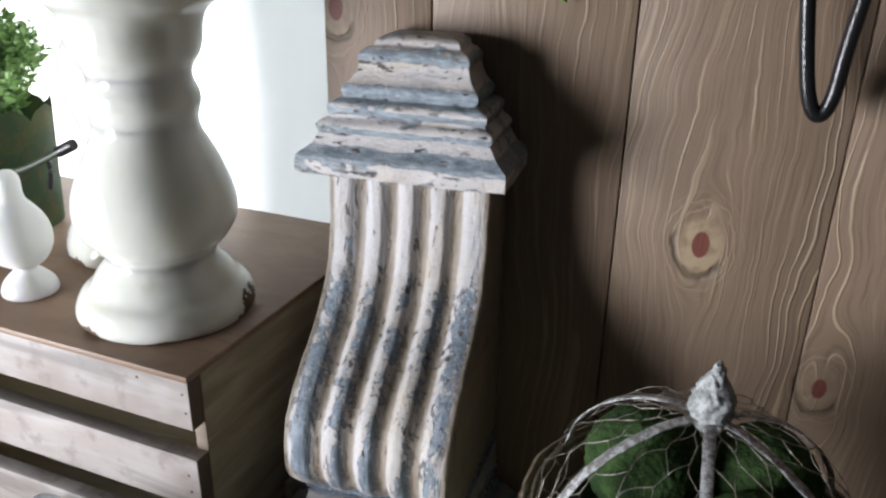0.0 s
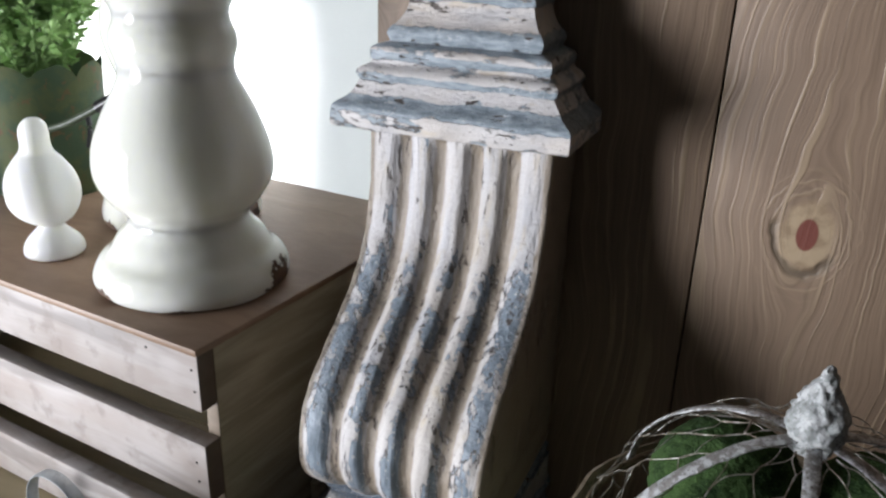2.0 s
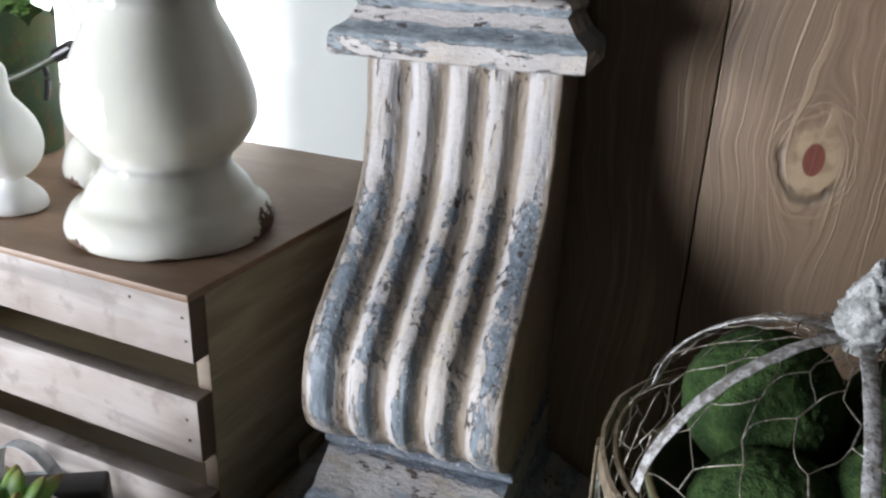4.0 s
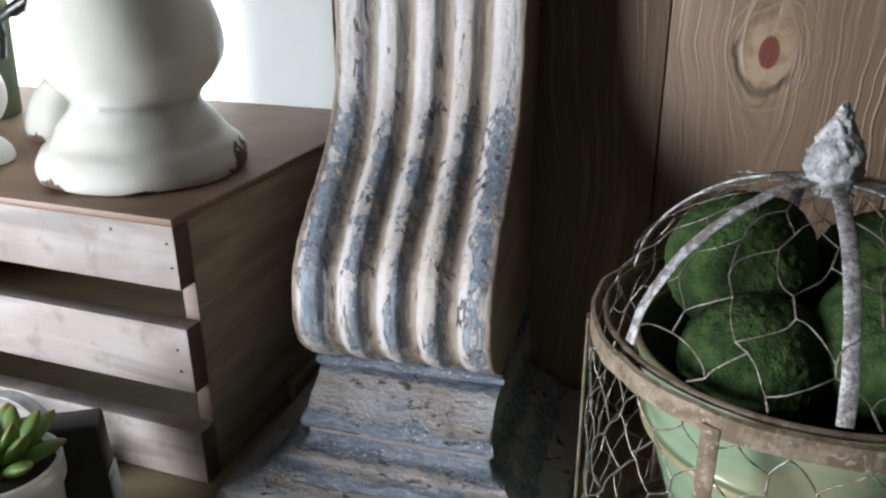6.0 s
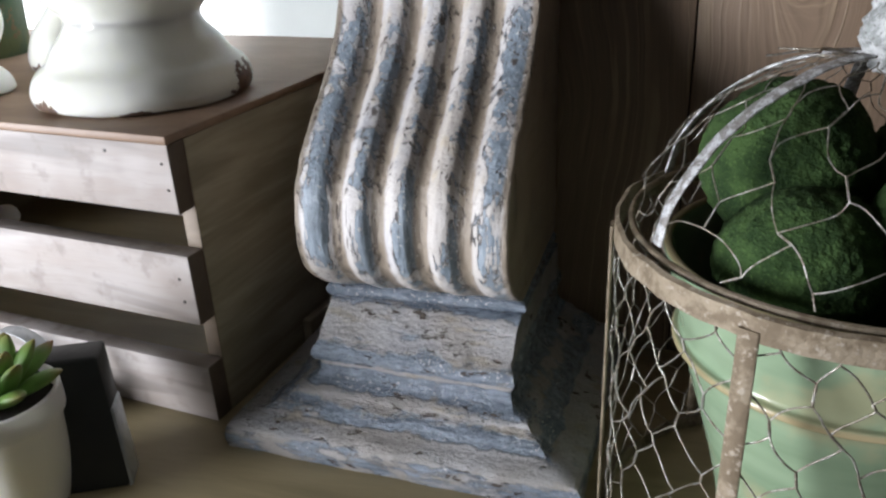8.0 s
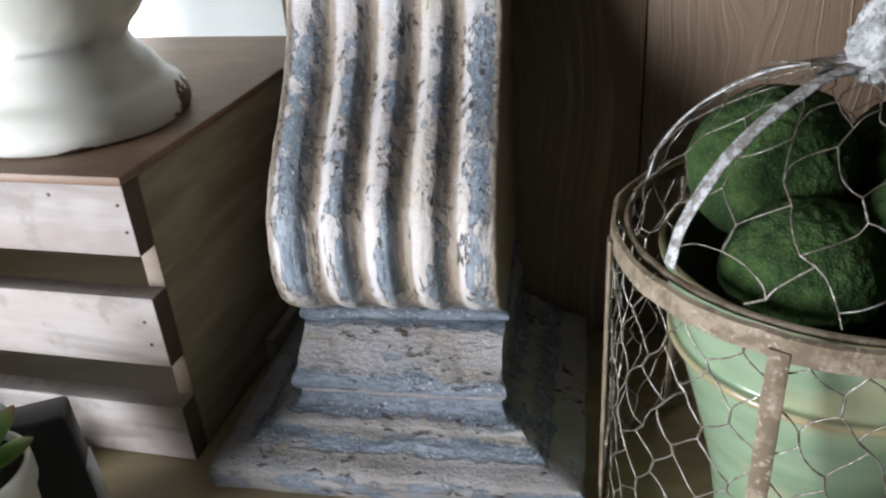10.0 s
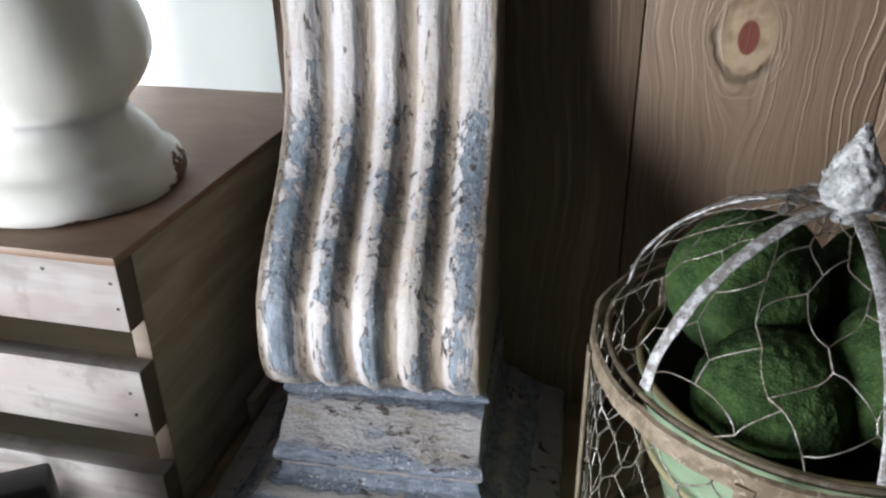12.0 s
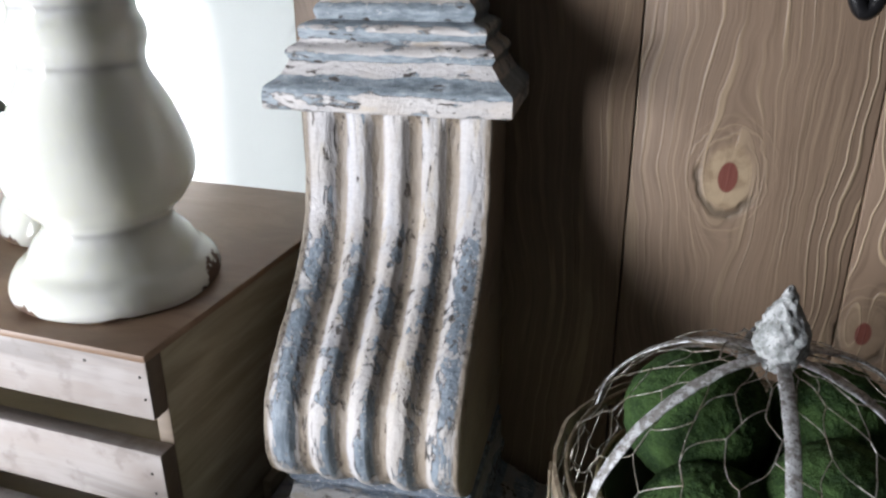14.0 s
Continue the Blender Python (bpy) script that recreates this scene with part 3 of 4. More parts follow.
def corbel_shaft():
    """The fluted S-scroll between base and cap."""
    line = smooth_line([(0, 0.556, 0.357), (0, 0.556, 0.332), (0, 0.552, 0.298), (0, 0.543, 0.268), (0, 0.524, 0.241), (0, 0.498, 0.219), (0, 0.476, 0.200),
                        (0, 0.461, 0.183), (0, 0.4535, 0.165), (0, 0.4515, 0.146), (0, 0.455, 0.129), (0, 0.465, 0.115), (0, 0.480, 0.103), (0, 0.4945, 0.0945)], 9)
    half, nu = 0.0672, 100
    bm = bmesh.new()
    rows = []
    for i, q in enumerate(line):
        way = (line[min(i + 1, len(line) - 1)] - line[max(i - 1, 0)]).normalized()
        inward = Vector((0, -way.z, way.y))
        if inward.y < 0:
            inward = -inward
        fade = min(1.0, max(0.0, (0.349 - q.z) / 0.010)) if q.z > 0.3 else 1.0
        fade = math.sqrt(fade)
        tail = min(1.0, max(0.0, (i / (len(line) - 1) - 0.74) / 0.26))
        row = []
        for k in range(nu + 1):
            u = k / nu
            x = (u * 2 - 1) * half
            d = 0.0
            for c in (0.205, 0.405, 0.600, 0.795):
                g = abs(u - c) / 0.068
                if g < 1:
                    d = max(d, 0.0047 * math.cos(g * math.pi / 2) ** 1.1)
            crown = max(0.0, 1 - (min(abs(u - c) for c in (0.305, 0.5025, 0.6975, 0.09, 0.91)) / 0.05) ** 2)
            d = d * fade * (1 - 0.80 * tail) - 0.0010 * crown * fade * (1 - tail)
            e = min(u, 1 - u) * 2 * half
            if e < 0.003:
                d += 0.003 - math.sqrt(max(0.0, 0.003 ** 2 - (0.003 - e) ** 2))
            v = Vector((CX + x, q.y, q.z)) + inward * d
            v += noise.noise_vector(v * 60) * 0.0007 + noise.noise_vector(v * 210) * 0.00035
            row.append(bm.verts.new(v))
        rows.append(row)
    for a, b in zip(rows, rows[1:]):
        for k in range(nu):
            bm.faces.new((a[k], a[k + 1], b[k + 1], b[k]))
    for k in (0, nu):
        rear = [bm.verts.new((r[k].co.x, BACK, r[k].co.z)) for r in rows]
        for i in range(len(rows) - 1):
            bm.faces.new((rows[i][k], rows[i + 1][k], rear[i + 1], rear[i]))
    return bm


def mitred(levels, back, wear=0.0008, nx=44, ny=20, seed=0.0):
    """A moulding that runs round front and both sides: (half width, front, height) from the bottom to the top."""
    bm = bmesh.new()
    rings = []
    for half, front, z in levels:
        pts = [(CX - half, back + (front - back) * k / ny) for k in range(ny)]
        pts += [(CX - half + 2 * half * k / nx, front) for k in range(nx)]
        pts += [(CX + half, front + (back - front) * k / ny) for k in range(ny + 1)]
        ring = []
        for x, y in pts:
            v = Vector((x, y, z))
            if y < back - 0.001:
                v += noise.noise_vector(v * 55 + Vector((seed, 0, 0))) * wear + noise.noise_vector(v * 190) * wear * 0.6
            ring.append(bm.verts.new(v))
        rings.append(ring)
    for a, b in zip(rings, rings[1:]):
        for i in range(len(a) - 1):
            bm.faces.new((a[i], a[i + 1], b[i + 1], b[i]))
        bm.faces.new((a[-1], a[0], b[0], b[-1]))
    bm.faces.new(rings[0])
    bm.faces.new(rings[-1])
    return bm


def refine(levels, n=3):
    return [tuple(v) for v in smooth_line(levels, n)]


corbel = thing("wooden_corbel", "fluted wooden corbel in chipped cream and blue paint, on the counter", "corbel")
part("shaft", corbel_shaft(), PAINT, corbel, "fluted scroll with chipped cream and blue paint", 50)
cap_levels = refine([(0.066, 0.546, 0.3525), (0.081, 0.532, 0.3535), (0.083, 0.530, 0.357), (0.083, 0.530, 0.3665), (0.081, 0.532, 0.370), (0.0740, 0.538, 0.375), (0.0685, 0.543, 0.383), (0.0675, 0.544, 0.385)])
cap_levels += refine([(0.0685, 0.543, 0.3865), (0.0695, 0.542, 0.3895), (0.0670, 0.5445, 0.393), (0.0625, 0.549, 0.3955), (0.0610, 0.550, 0.398)])
cap_levels += refine([(0.0620, 0.549, 0.3995), (0.0620, 0.549, 0.4045), (0.0585, 0.5525, 0.4075), (0.0525, 0.5585, 0.4090)])
cap_levels += refine([(0.0525, 0.5585, 0.4105), (0.0540, 0.557, 0.4145), (0.0525, 0.5585, 0.4185), (0.0480, 0.563, 0.4225), (0.0440, 0.567, 0.430), (0.0430, 0.568, 0.436)])
cap_levels += refine([(0.0440, 0.567, 0.4375), (0.0430, 0.568, 0.442), (0.0385, 0.5725, 0.4455), (0.0345, 0.5765, 0.447), (0.0325, 0.5785, 0.4515), (0.0260, 0.585, 0.4545)])
part("cap", mitred(cap_levels, BACK - 0.001, 0.0007, seed=3.0), PAINT_CAP, corbel, "stepped cap with bands of blue and cream paint", 45)
ledge = refine([(0.0650, 0.494, 0.0850), (0.0680, 0.490, 0.0885), (0.0690, 0.489, 0.0915), (0.0680, 0.490, 0.0945), (0.0640, 0.495, 0.0965)], 2)
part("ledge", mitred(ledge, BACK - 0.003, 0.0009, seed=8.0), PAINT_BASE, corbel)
base_levels = [(0.1175, 0.4195, 0.0), (0.1187, 0.419, 0.003)] + refine([(0.1192, 0.4185, 0.005), (0.1192, 0.4185, 0.013), (0.1165, 0.4205, 0.0175), (0.1095, 0.4255, 0.0205), (0.1000, 0.432, 0.0225)])
base_levels += refine([(0.0960, 0.4355, 0.0245), (0.0900, 0.4405, 0.0290), (0.0830, 0.4465, 0.0315), (0.0790, 0.450, 0.0355)])
base_levels += refine([(0.0740, 0.4545, 0.0370), (0.0685, 0.4595, 0.0400), (0.0665, 0.4625, 0.0460), (0.0665, 0.4625, 0.0510)])
base_levels += refine([(0.0680, 0.459, 0.0530), (0.0695, 0.457, 0.0580), (0.0680, 0.459, 0.0635), (0.0665, 0.463, 0.0660), (0.0662, 0.472, 0.0730), (0.0660, 0.480, 0.0810), (0.0660, 0.487, 0.0865)])
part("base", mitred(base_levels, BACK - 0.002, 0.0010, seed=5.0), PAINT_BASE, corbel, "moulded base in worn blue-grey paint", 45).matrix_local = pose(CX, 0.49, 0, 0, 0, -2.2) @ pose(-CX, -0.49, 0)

corbel.matrix_world = pose(CX - 0.0008, 0.49, 0, 0, 0, -0.3) @ pose(-CX, -0.49, 0)


# ---- the slatted crate ----
KX, KY0, KY1, KL, KH = -0.331, 0.446, 0.775, -0.86, 0.209
crate = thing("slatted_crate", "upturned whitewashed wooden slat crate on the counter", "crate")
for z0, z1 in ((0.1575, 0.2025), (0.0780, 0.1285), (0.0005, 0.0450)):
    for y0, y1 in ((KY0, KY0 + 0.015), (KY1 - 0.015, KY1)):
        s = part("slat", rough_up(box(KL, KX, y0, y1, z0, z1, 0.0012), 0.0006, 30, z0), SLAT, crate)
        for dz in (0.33, 0.66):
            if y0 == KY0 and z0 == 0.0780:
                part("nail", lathe([(0.0001, 0.0), (0.0011, 0.0), (0.0011, 0.0007), (0.0001, 0.0009)], 8, 1), NAIL, crate).matrix_local = pose(KX - 0.009 - 0.002 * dz, KY0 + 0.0002, z0 + (z1 - z0) * dz, 90, 0, 0)
part("nail", lathe([(0.0001, 0.0), (0.0013, 0.0), (0.0013, 0.0007), (0.0001, 0.0009)], 8, 1), NAIL, crate).matrix_local = pose(-0.3815, KY0 + 0.0004, 0.1955, 90, 0, 0)
for x0, x1 in ((KX - 0.0125, KX - 0.0005), (KL + 0.0005, KL + 0.0125)):
    part("side_panel", box(x0, x1, KY0 + 0.0155, KY1 - 0.0155, 0.0, 0.2025, 0.001), PANEL, crate, "raw wooden side panel")
part("top_board", rough_up(box(KL - 0.002, KX + 0.0015, KY0 - 0.002, KY1 + 0.002, 0.2030, KH, 0.0015), 0.0003, 20), LID, crate, "thin brown top board")
part("batten", box(KX + 0.0002, KX + 0.008, 0.560, 0.745, 0.0005, 0.022, 0.001), PANEL, crate)

for x, z in ((KX - 0.0065, 0.1905), (KX - 0.005, 0.1735)):
    part("nail", lathe([(0.0001, 0.0), (0.0010, 0.0), (0.0010, 0.0007), (0.0001, 0.0009)], 8, 1), NAIL, crate).matrix_local = pose(x, KY0 + 0.0002, z, 90, 0, 0)
crate.matrix_world = pose(KX, KY0, 0, 0, 0, -6.3) @ pose(-KX, -KY0, 0)


# ---- ceramic candlesticks ----
def candlestick(label, place, profile, seed, cuts):
    """Turned in one piece with a foot, a body, a collar and a top between the necks."""
    st = thing("ceramic_candlestick", label, "candlestick", place, group="candlesticks on the crate")
    line = [(q.x, q.z) for q in smooth_line([(r, 0, z) for r, z in profile], 7)]
    cuts = (0, *(c * 7 for c in cuts), len(line) - 1)
    for name, a, b in zip(("foot", "body", "collar", "top"), cuts, cuts[1:]):
        part(name, lathe(line[a:b + 1], 96, 1, 0.0013, seed), CERAMIC, st, smooth=60)
    return st


TURNED = [(0.055, 0.0), (0.0725, 0.0008), (0.0762, 0.005), (0.0764, 0.013), (0.0718, 0.022), (0.0636, 0.0285), (0.0575, 0.0385), (0.0498, 0.047), (0.0464, 0.0540),
          (0.0488, 0.0600), (0.0572, 0.0690), (0.0655, 0.083), (0.0675, 0.096), (0.0655, 0.113), (0.0585, 0.132), (0.0500, 0.149), (0.0442, 0.161), (0.0424, 0.1695),
          (0.0432, 0.177), (0.0454, 0.186), (0.0444, 0.195), (0.0412, 0.2025), (0.0406, 0.209), (0.0430, 0.2155), (0.0490, 0.2245), (0.0520, 0.236), (0.0530, 0.248),
          (0.0570, 0.258), (0.0660, 0.266), (0.0700, 0.274), (0.0690, 0.282), (0.0600, 0.285), (0.0200, 0.284)]
candlestick("cream glazed turned ceramic candlestick with a chipped foot on the crate", (-0.4125, 0.5455, 0.2093), TURNED, 1.0, (8, 17, 22))
TALL = [(0.055, 0.0), (0.0725, 0.001), (0.0755, 0.006), (0.0740, 0.016), (0.0680, 0.030), (0.0560, 0.045), (0.0440, 0.060), (0.0400, 0.075), (0.0400, 0.105), (0.0430, 0.122),
        (0.0490, 0.140), (0.0560, 0.162), (0.0575, 0.182), (0.0530, 0.205), (0.0450, 0.225), (0.0400, 0.245), (0.0420, 0.262), (0.0440, 0.275), (0.0400, 0.290), (0.0430, 0.330),
        (0.0560, 0.350), (0.0680, 0.362), (0.0690, 0.372), (0.0600, 0.376), (0.0200, 0.375)]
candlestick("taller cream ceramic candlestick with a dark chipped foot on the crate", (-0.520, 0.660, 0.2093), TALL, 4.0, (7, 15, 18))


# ---- white bird figurine ----
def bird():
    bm = bmesh.new()
    lathe([(0.012, 0.0), (0.031, 0.001), (0.0335, 0.006), (0.030, 0.014), (0.021, 0.022), (0.015, 0.027), (0.014, 0.030), (0.026, 0.036), (0.0375, 0.050), (0.040, 0.064),
           (0.036, 0.078), (0.027, 0.090), (0.0185, 0.098), (0.0160, 0.106), (0.0160, 0.114), (0.0140, 0.122), (0.008, 0.1275), (0.001, 0.129)], 48, 5, bm=bm)
    for v in bm.verts:
        z = v.co.z
        if z > 0.028:
            v.co.x += -0.004 * math.sin((z - 0.03) / 0.1 * math.pi) - 0.06 * max(0.0, z - 0.03) ** 1.2
            if v.co.x < -0.01 and z < 0.065:
                v.co.z -= 0.010 * min(1, (-v.co.x - 0.01) / 0.03)
    rough_up(bm, 0.0006, 60)
    return bm


bird_ob = finish("bird_figurine", bird(), BISQUE, 60)
bird_ob.matrix_world = pose(-0.548, 0.528, 0.2092) @ Matrix.Diagonal((0.73, 0.73, 0.915, 1))
tagged(bird_ob, "smooth white ceramic bird figurine on a round foot", "figurine")


# ---- green tin with a plant ----
def torn_can():
    bm = bmesh.new()
    n, rows = 96, 26
    rings = []
    for j in range(rows + 1):
        ring = []
        for i in range(n):
            a = 2 * math.pi * i / n
            top = 0.122 + 0.014 * abs(math.sin(a * 4.5 + 0.6)) ** 0.6 + 0.004 * noise.noise(Vector((a * 5, 1, 2)))
            z = top * j / rows
            r = 0.056 + 0.007 * j / rows
            ring.append(bm.verts.new((r * math.cos(a), r * math.sin(a), z)))
        rings.append(ring)
    for a, b in zip(rings, rings[1:]):
        for i in range(n):
            bm.faces.new((a[i], a[(i + 1) % n], b[(i + 1) % n], b[i]))
    bm.faces.new(rings[0])
    bmesh.ops.solidify(bm, geom=list(bm.faces), thickness=0.0012)
    return bm


def sprigs(seed, count, spread, height, leaf):
    rng = random.Random(seed)
    leaves, stems = bmesh.new(), bmesh.new()
    for _ in range(count):
        a, lean = rng.uniform(0, 2 * math.pi), rng.uniform(0.1, 1.0)
        tip = Vector((math.cos(a) * spread * lean, math.sin(a) * spread * lean, height * rng.uniform(0.55, 1.0) * (1.15 - 0.45 * lean)))
        root = Vector((math.cos(a) * 0.02, math.sin(a) * 0.02, -0.02))
        mid = root.lerp(tip, 0.55) + Vector((0, 0, 0.016))
        line = smooth_line([root, mid, tip], 6)
        tube(line, 0.0007, 4, stems)
        for q in line[3:]:
            for _ in range(7):
                d = Vector((rng.gauss(0, 1), rng.gauss(0, 1), rng.gauss(0.35, 0.8))).normalized()
                side = d.cross(Vector((rng.gauss(0, 1), rng.gauss(0, 1), rng.gauss(0, 1)))).normalized()
                up = side.cross(d)
                s = leaf * rng.uniform(0.7, 1.3)
                o = q + d * 0.002
                pts = [o, o + d * s * 0.45 + side * s * 0.28 + up * s * 0.08, o + d * s + up * s * -0.05, o + d * s * 0.45 - side * s * 0.28 + up * s * 0.08]
                v = [leaves.verts.new(p) for p in pts]
                leaves.faces.new((v[0], v[1], v[2]))
                leaves.faces.new((v[0], v[2], v[3]))
    return leaves, stems


can = thing("green_tin_planter", "mossy green tin planter with a torn rim and small leafy plant", "planter", (-0.702, 0.668, 0.2093))
part("tin", torn_can(), CAN, can)
part("soil", lathe([(0.001, 0.100), (0.058, 0.098), (0.058, 0.094), (0.001, 0.094)], 32, 1, close=False), SOIL, can)
lv, stm = sprigs(7, 66, 0.085, 0.125, 0.011)
part("foliage", lv, FOLIAGE, can, "small bright green leaves", smooth=None).location = (0, 0, 0.115)
part("stem", stm, FOLIAGE, can).location = (0, 0, 0.115)
spout = part("handle", tube(smooth_line([(0.038, -0.048, 0.070), (0.060, -0.050, 0.078), (0.087, -0.050, 0.087), (0.120, -0.048, 0.103), (0.140, -0.048, 0.113)], 5), 0.0038, 10), CAN_ROD, can, "dark green metal spout arm")
part("knob", tube(smooth_line([(0.128, -0.048, 0.107), (0.137, -0.048, 0.1115), (0.147, -0.048, 0.1165)], 5), 0.0060, 10), BLACK, spout, "dark iron end").parent = spout
part("latch", tube(smooth_line([(0.113, -0.048, 0.099), (0.114, -0.048, 0.085), (0.110, -0.048, 0.067)], 4), 0.0026, 8), BLACK, spout)


# ---- wire basket with a finial lid, bowl and moss balls ----
BX, BY = 0.046, 0.427
basket = thing("wire_cloche_basket", "rusty chicken wire basket with a domed lid on the counter", "basket", (BX, BY, 0))
DOME = [(0.1005, 0.1900), (0.0955, 0.2080), (0.0830, 0.2270), (0.0645, 0.2440), (0.0430, 0.2560), (0.0230, 0.2625), (0.0100, 0.2640)]


def round_band(r, z0, z1, thick, n=120, wear=0.0006, seed=0.0):
    bm = bmesh.new()
    rings = []
    for i in range(n):
        a = 2 * math.pi * i / n
        w = 1 + noise.noise(Vector((math.cos(a) * 5, math.sin(a) * 5, seed))) * wear / r * 4
        c = Vector((math.cos(a), math.sin(a), 0))
        pts = [c * (r * w) + Vector((0, 0, z0)), c * (r * w + thick) + Vector((0, 0, z0 + 0.001)), c * (r * w + thick) + Vector((0, 0, z1 - 0.001)), c * (r * w) + Vector((0, 0, z1))]
        rings.append([bm.verts.new(p + noise.noise_vector(p * 120) * 0.0005) for p in pts])
    for i in range(n):
        a, b = rings[i], rings[(i + 1) % n]
        for k in range(4):
            bm.faces.new((a[k], a[(k + 1) % 4], b[(k + 1) % 4], b[k]))
    return bm


def hex_wire(place, around, rows, wire, seed, bend):
    """Hexagonal netting: place(u, v) gives a point for u round the thing (0 to 1) and v from foot to top."""
    rng = random.Random(seed)
    bm = bmesh.new()
    jig = {}

    def node(i, j, k):
        key = (i % around, j, k)
        if key not in jig:
            jig[key] = (rng.uniform(-0.15, 0.15), rng.uniform(-0.13, 0.13))
        a, b = jig[key]
        u = (i + 0.5 * (j % 2) + a) / around
        v = (j + (0.0 if k == 0 else 0.36) + b) / (rows - 0.64)
        if (j == 0 and k == 0) or (j == rows - 1 and k):
            v = float(k)
        return place(u, min(max(v, 0.0), 1.0))

    for j in range(rows):
        for i in range(around):
            foot, head = node(i, j, 0), node(i, j, 1)
            d = head - foot
            mid = foot.lerp(head, 0.5)
            tube([foot, foot.lerp(head, 0.2), mid, foot.lerp(head, 0.8), head], [wire, wire * 1.7, wire * 1.3, wire * 1.7, wire], 6, bm, False)
            if j + 1 < rows:
                i0 = i if j % 2 else i - 1
                for di in (0, 1):
                    end = node(i0 + di, j + 1, 0)
                    span = (end - head).length
                    bow = noise.noise_vector((head + end) * 45) * span * bend
                    kink = noise.noise_vector((head - end) * 70) * span * bend * 0.4
                    way = smooth_line([head, head.lerp(end, 0.30) + bow * 0.8 + kink, head.lerp(end, 0.68) + bow, end], 3)
                    tube(way, wire, 6, bm, False)
    return bm


def on_wall(u, v):
    a = 2 * math.pi * u
    r = 0.1075 + 0.0012 * math.sin(a * 7 + v * 5)
    return Vector((r * math.cos(a), r * math.sin(a), 0.003 + 0.180 * v))


dome_line = smooth_line([(r, 0, z) for r, z in DOME], 12)


def on_dome(u, v):
    a = 2 * math.pi * u
    k = v * 0.93 * (len(dome_line) - 1)
    i = min(int(k), len(dome_line) - 2)
    q = dome_line[i].lerp(dome_line[i + 1], k - i)
    return Vector((q.x * math.cos(a), q.x * math.sin(a), q.z + 0.001))


part("side_netting", hex_wire(on_wall, 27, 10, 0.00042, 3, 0.17), WIRE, basket, "hexagonal wire netting")
part("rim_band", round_band(0.1075, 0.1765, 0.1890, 0.0022), RUST, basket, "rusty flat rim band")
part("foot_band", round_band(0.1060, 0.0005, 0.0100, 0.0020), RUST, basket)
for k in range(6):
    a = radians(242 + 60 * k)
    c, s = math.cos(a), math.sin(a)
    part("stave", tube([(0.1105 * c, 0.1105 * s, z) for z in (0.004, 0.05, 0.09, 0.13, 0.182)], 0, flat=(0.0085, 0.0018, (-s, c, 0))), RUST, basket)
lid = part("lid_ring", tube([(0.1015 * math.cos(radians(a)), 0.1015 * math.sin(radians(a)), 0.1880) for a in range(0, 361, 5)], 0.0018, 8, ends=False), RUST, basket)
part("lid_netting", hex_wire(on_dome, 17, 6, 0.00030, 9, 0.26), WIRE, lid, "hexagonal wire netting")
for k in range(6):
    a = radians(209 + 60 * k)
    c, s = math.cos(a), math.sin(a)
    bm = tube([(q.x * c, q.x * s, q.z + 0.0018) for q in dome_line], 0, flat=(0.0070, 0.0016, (-s, c, 0)))
    part("rib", rough_up(bm, 0.0005, 90, k), GALV, lid, "flaking galvanised strap")


def finial():
    bm = lathe([(0.004, -0.003), (0.010, -0.002), (0.0115, 0.001), (0.0145, 0.006), (0.0165, 0.012), (0.0152, 0.019), (0.0118, 0.026), (0.0078, 0.032), (0.0050, 0.036), (0.0036, 0.039), (0.0015, 0.042), (0.0003, 0.0425)], 64, 5)
    for v in bm.verts:
        a = math.atan2(v.co.y, v.co.x)
        z = v.co.z
        scale = 1 + 0.09 * math.cos(a * 7 + (1 if int(z / 0.007) % 2 else 0) * math.pi) * math.sin(z / 0.007 * math.pi) ** 2 if 0.002 < z < 0.035 else 1
        v.co.x *= scale
        v.co.y *= scale
        v.co.x *= 0.80
        v.co.y *= 0.80
        v.co += noise.noise_vector(v.co * 130) * 0.0011 + noise.noise_vector(v.co * 420) * 0.0011
    return bm


part("finial", finial(), ZINC, lid, "lumpy grey metal bud finial").location = (0, 0, 0.2610)

for k, tip in enumerate(((-0.044, 0.004, 0.2665), (-0.049, 0.000, 0.2640), (-0.030, -0.012, 0.2670))):
    part("wire_tail", tube(smooth_line([(-0.008, 0.002, 0.2625), (-0.024, 0.003 * k, 0.2665), tip], 5), 0.0005, 5), WIRE, lid)

bowl = thing("jade_green_bowl", "pale jade green glazed bowl inside the wire basket", "bowl", (BX + 0.001, BY, 0.0))
inner = [(0.036, 0.0), (0.044, 0.001), (0.045, 0.006), (0.047, 0.020), (0.052, 0.045), (0.060, 0.075), (0.069, 0.105), (0.0740, 0.1215), (0.0790, 0.1255), (0.0790, 0.1290), (0.0755, 0.132),
         (0.0800, 0.150), (0.0835, 0.166), (0.0865, 0.1735), (0.0860, 0.1770), (0.0830, 0.1765), (0.0790, 0.160), (0.0740, 0.138), (0.066, 0.105), (0.050, 0.050), (0.030, 0.020), (0.002, 0.016)]
part("body", lathe(inner, 96, 5), JADE, bowl, smooth=60)


def moss_ball(name, place, r, seed):
    bm = bmesh.new()
    bmesh.ops.create_icosphere(bm, subdivisions=6, radius=r)
    for v in bm.verts:
        n = v.co.normalized()
        q = v.co + Vector((seed, seed * 2, 0))
        v.co += n * (noise.noise(q * 38) * 0.0022 + noise.noise(q * 260) * 0.0010 + noise.noise(q * 620) * 0.0008)
    ob = finish(name, bm, MOSS, 180)
    ob.matrix_world = pose(*place, seed * 50, seed * 20, 0)
    return tagged(ob, "round dark green moss ball piled in the bowl", "moss ball", "moss balls in the bowl")


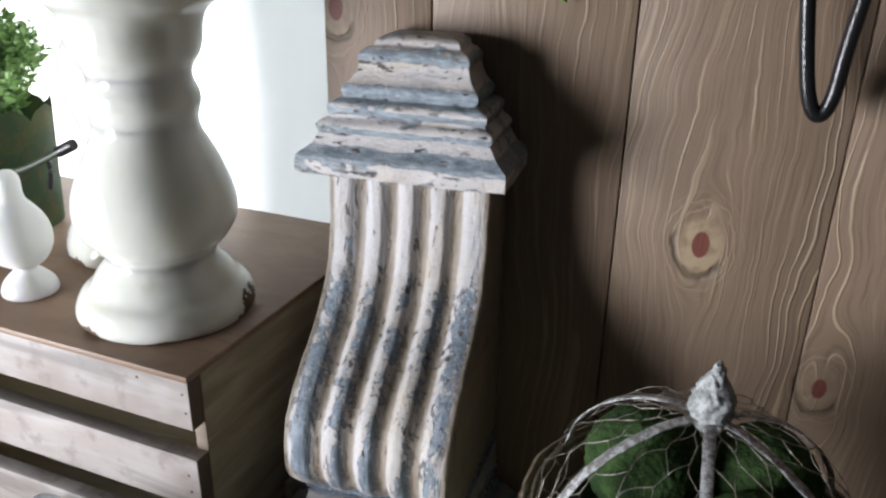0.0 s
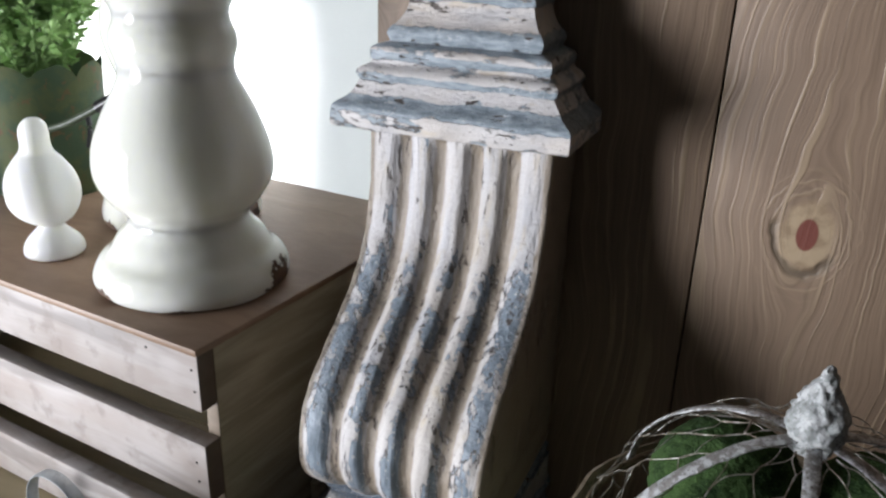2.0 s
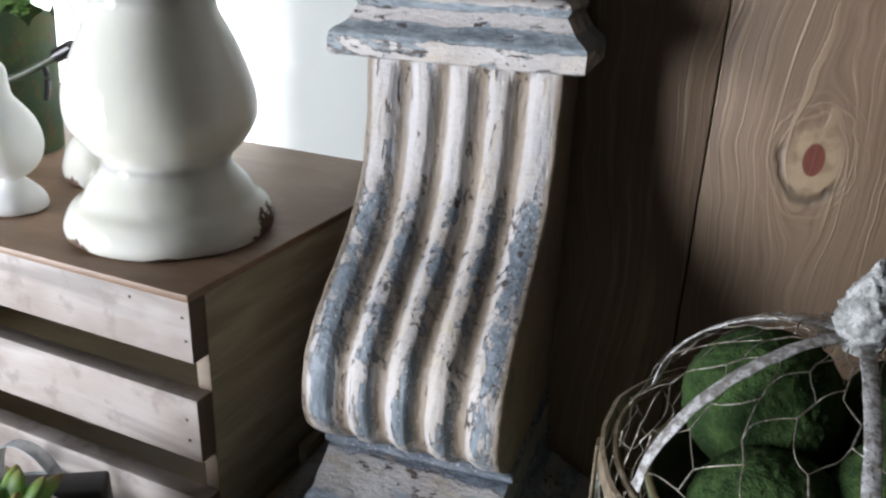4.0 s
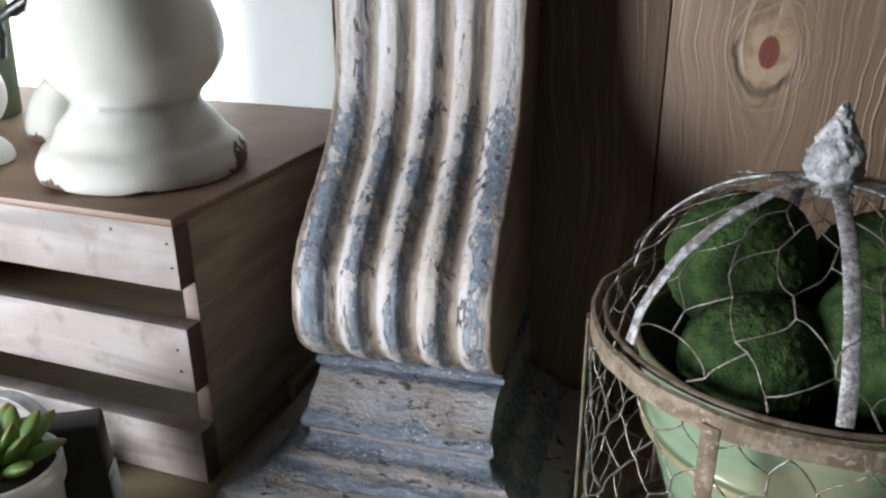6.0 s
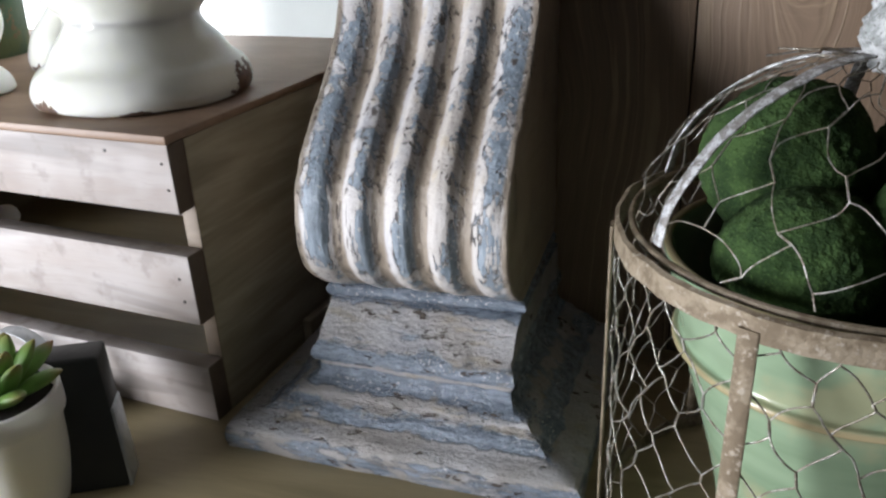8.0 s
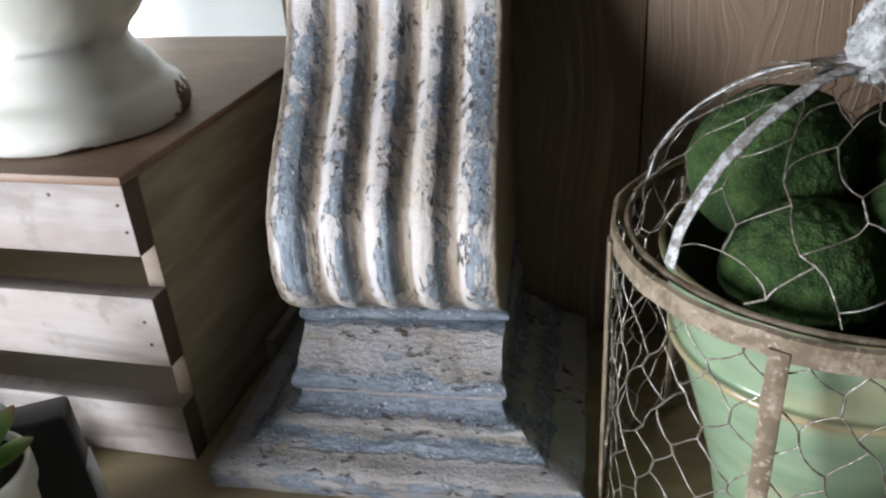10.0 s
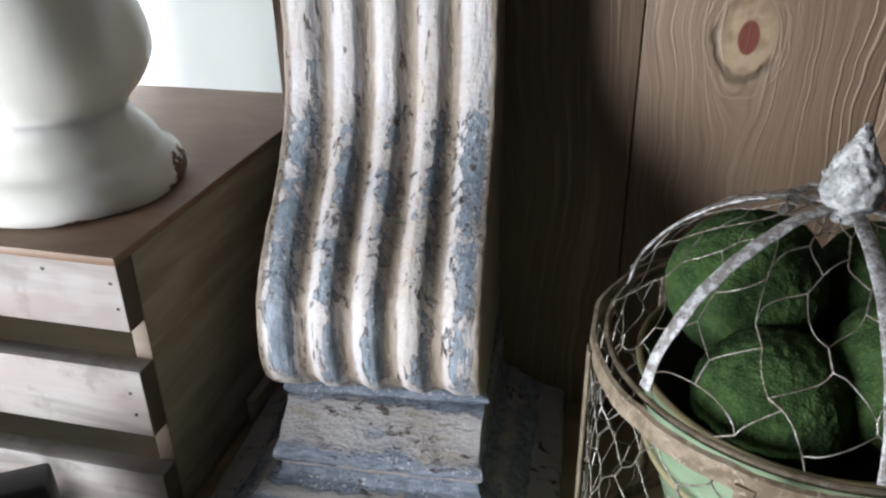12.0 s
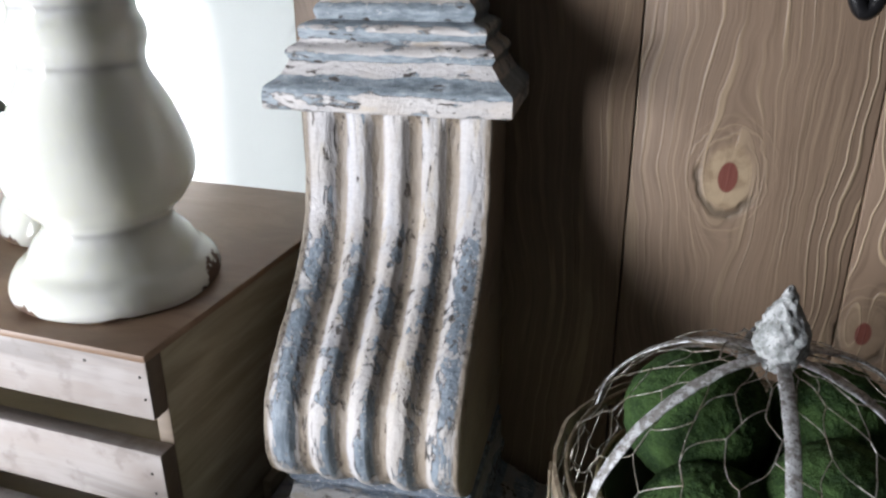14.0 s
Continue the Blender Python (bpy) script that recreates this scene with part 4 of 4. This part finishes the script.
for k, (p, r) in enumerate((((0.014, 0.446, 0.211), 0.0395), ((0.018, 0.387, 0.182), 0.0350), ((0.078, 0.392, 0.196), 0.0385), ((0.086, 0.458, 0.204), 0.037),
                            ((0.046, 0.425, 0.150), 0.036), ((0.045, 0.480, 0.178), 0.030))):
    moss_ball("moss_ball", p, r, k * 1.7)


# ---- succulent, dark board and tin ring in front of the crate ----
pot = thing("succulent_pot", "small white pot with a green red-tipped succulent on the counter", "potted plant", (-0.4105, 0.350, 0.0))
part("pot", lathe([(0.020, 0.0), (0.0270, 0.001), (0.0285, 0.004), (0.0315, 0.034), (0.0330, 0.058), (0.0352, 0.0595), (0.0360, 0.062), (0.0360, 0.0745), (0.0352, 0.0765), (0.0332, 0.0765), (0.0322, 0.073), (0.0315, 0.066), (0.001, 0.065)], 64, 4), POT, pot, smooth=50)
part("soil", lathe([(0.001, 0.0705), (0.018, 0.070), (0.0315, 0.0685), (0.0315, 0.066)], 32, 2, 0.0012, close=False), SOIL, pot)


def fat_leaf(length, wide):
    bm = lathe([(0.0006, 0.0), (wide * 0.50, length * 0.10), (wide * 0.85, length * 0.35), (wide, length * 0.58), (wide * 0.80, length * 0.80), (wide * 0.34, length * 0.95), (0.0003, length)], 16, 4)
    for v in bm.verts:
        v.co.y *= 0.55
        v.co.y += 4.0 * v.co.z ** 2
    return bm


rng = random.Random(5)
for ring, (count, tilt, length) in enumerate(((4, 12, 0.036), (6, 30, 0.041), (7, 54, 0.040))):
    for k in range(count):
        a = 360 / count * k + ring * 23 + rng.uniform(-8, 8)
        lf = part("leaf", fat_leaf(length * rng.uniform(0.9, 1.1), 0.0078), SUCC, pot, smooth=60)
        lf.matrix_local = pose(0, 0, 0.070, 0, 0, a) @ pose(0, 0.006, 0, -tilt - rng.uniform(-5, 5), 0, 0)

board = thing("black_board_block", "small black board block leaning beside the crate", "board", (-0.3885, 0.421, 0.0), 27)
# local: x runs along the top edge, y towards the back
bm = box(-0.070, 0.0, -0.024, 0.0, 0.0, 0.076, 0.0025)
for v in bm.verts:
    lean = 1 - v.co.z / 0.076
    v.co.y -= 0.036 * lean
    v.co.x += 0.012 * lean
part("slab", bm, SLATE, board)
bm = box(-0.001, 0.0012, -0.0225, -0.002, 0.0, 0.045, 0.0005)
for v in bm.verts:
    lean = 1 - v.co.z / 0.076
    v.co.y -= 0.036 * lean
    v.co.x += 0.012 * lean
part("edge_strip", bm, TIN, board, "pale edge strip")

cup = thing("tin_pail", "small blue-grey tin pail with an upright strap handle", "pail", (-0.476, 0.420, 0.0), -8)
part("pail", lathe([(0.024, 0.0), (0.0305, 0.0005), (0.0310, 0.003), (0.0345, 0.019), (0.0360, 0.0205), (0.0360, 0.022), (0.0338, 0.022), (0.0300, 0.004), (0.001, 0.003)], 48, 2), TIN, cup)
part("handle", tube([(0.0390 * math.cos(radians(a)), 0.012, 0.013 + 0.052 * math.sin(radians(a)) ** 0.75) for a in range(0, 181, 6)], 0, flat=(0.0105, 0.0016, (0, 1, 0))), TIN, cup, "bright tin strap handle")


# ---- loose ball on the counter inside the crate ----
ball = finish("white_ball", lathe([(0.0005, 0.0), (0.0045, 0.0006), (0.0098, 0.0040), (0.0132, 0.0098), (0.0135, 0.0142), (0.0121, 0.0200), (0.0076, 0.0248), (0.0026, 0.0267), (0.0004, 0.0264)], 32, 4), BISQUE, 60)
ball.matrix_world = pose(-0.774, 0.7247, 0.0)
tagged(ball, "small round white ceramic ball lying inside the crate", "ball")


# ---- black iron hook and hanging leaf on the wall ----
hook = thing("iron_wall_hook", "black iron loop hook hanging on the plank wall", "hook")
part("loop", tube(smooth_line([(0.060, 0.612, 0.640), (0.062, 0.596, 0.620), (0.074, 0.590, 0.520), (0.083, 0.589, 0.460), (0.090, 0.588, 0.428), (0.0975, 0.588, 0.4165), (0.1045, 0.588, 0.428),
                               (0.108, 0.588, 0.470), (0.116, 0.590, 0.530), (0.130, 0.596, 0.620), (0.132, 0.612, 0.640)], 8), 0.0052, 14), BLACK, hook, smooth=60)
part("plate", box(0.045, 0.147, 0.608, 0.6185, 0.628, 0.652, 0.002), BLACK, hook)
vine = thing("hanging_vine", "thin green vine with small leaves hanging on the planks", "plant")
stem_line = smooth_line([(-0.088, 0.6185, 0.70), (-0.088, 0.610, 0.66), (-0.094, 0.606, 0.58), (-0.097, 0.606, 0.50)], 8)
part("stem", tube(stem_line, 0.0009, 6), VINE, vine)
for k, q in enumerate(stem_line[8::3] + [stem_line[-1]]):
    bm = bmesh.new()
    n = 9
    rows = []
    for i in range(n):
        t = i / (n - 1)
        w = 0.0055 * math.sin(math.pi * min(t, 0.98)) ** 0.8 + 0.0002
        rows.append([bm.verts.new((s * w, 0.0015 * abs(s), -0.024 * t)) for s in (-1, 0, 1)])
    for a, b in zip(rows, rows[1:]):
        for s in (0, 1):
            bm.faces.new((a[s], a[s + 1], b[s + 1], b[s]))
    bmesh.ops.solidify(bm, geom=list(bm.faces), thickness=0.0005)
    lf = part("leaf", bm, VINE, vine)
    lf.matrix_local = Matrix.Translation(q) @ pose(0, 0, 0, 12, (k % 2 * 2 - 1) * 35 if k < 7 else 0, 0)


# ---- plank wall ----
planks = thing("wall_planks", "brown stained pine plank wall with knots", "wall", kind="structure")
EDGES = (-0.283, -0.190, -0.031, 0.1275, 0.286, 0.444, 0.602, 0.760, 0.918, 1.076, 1.234, 1.392, 1.550, 1.708, 1.85)
for k, (a, b) in enumerate(zip(EDGES, EDGES[1:])):
    off = (k * 37 % 5 - 2) * 0.0004
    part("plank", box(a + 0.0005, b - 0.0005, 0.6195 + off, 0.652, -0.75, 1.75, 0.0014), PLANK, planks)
tagged(finish("wall_core", box(-0.282, 1.85, 0.6525, 0.70, -0.75, 1.75), WALL), "plain wall core behind the planks", "wall", kind="structure")
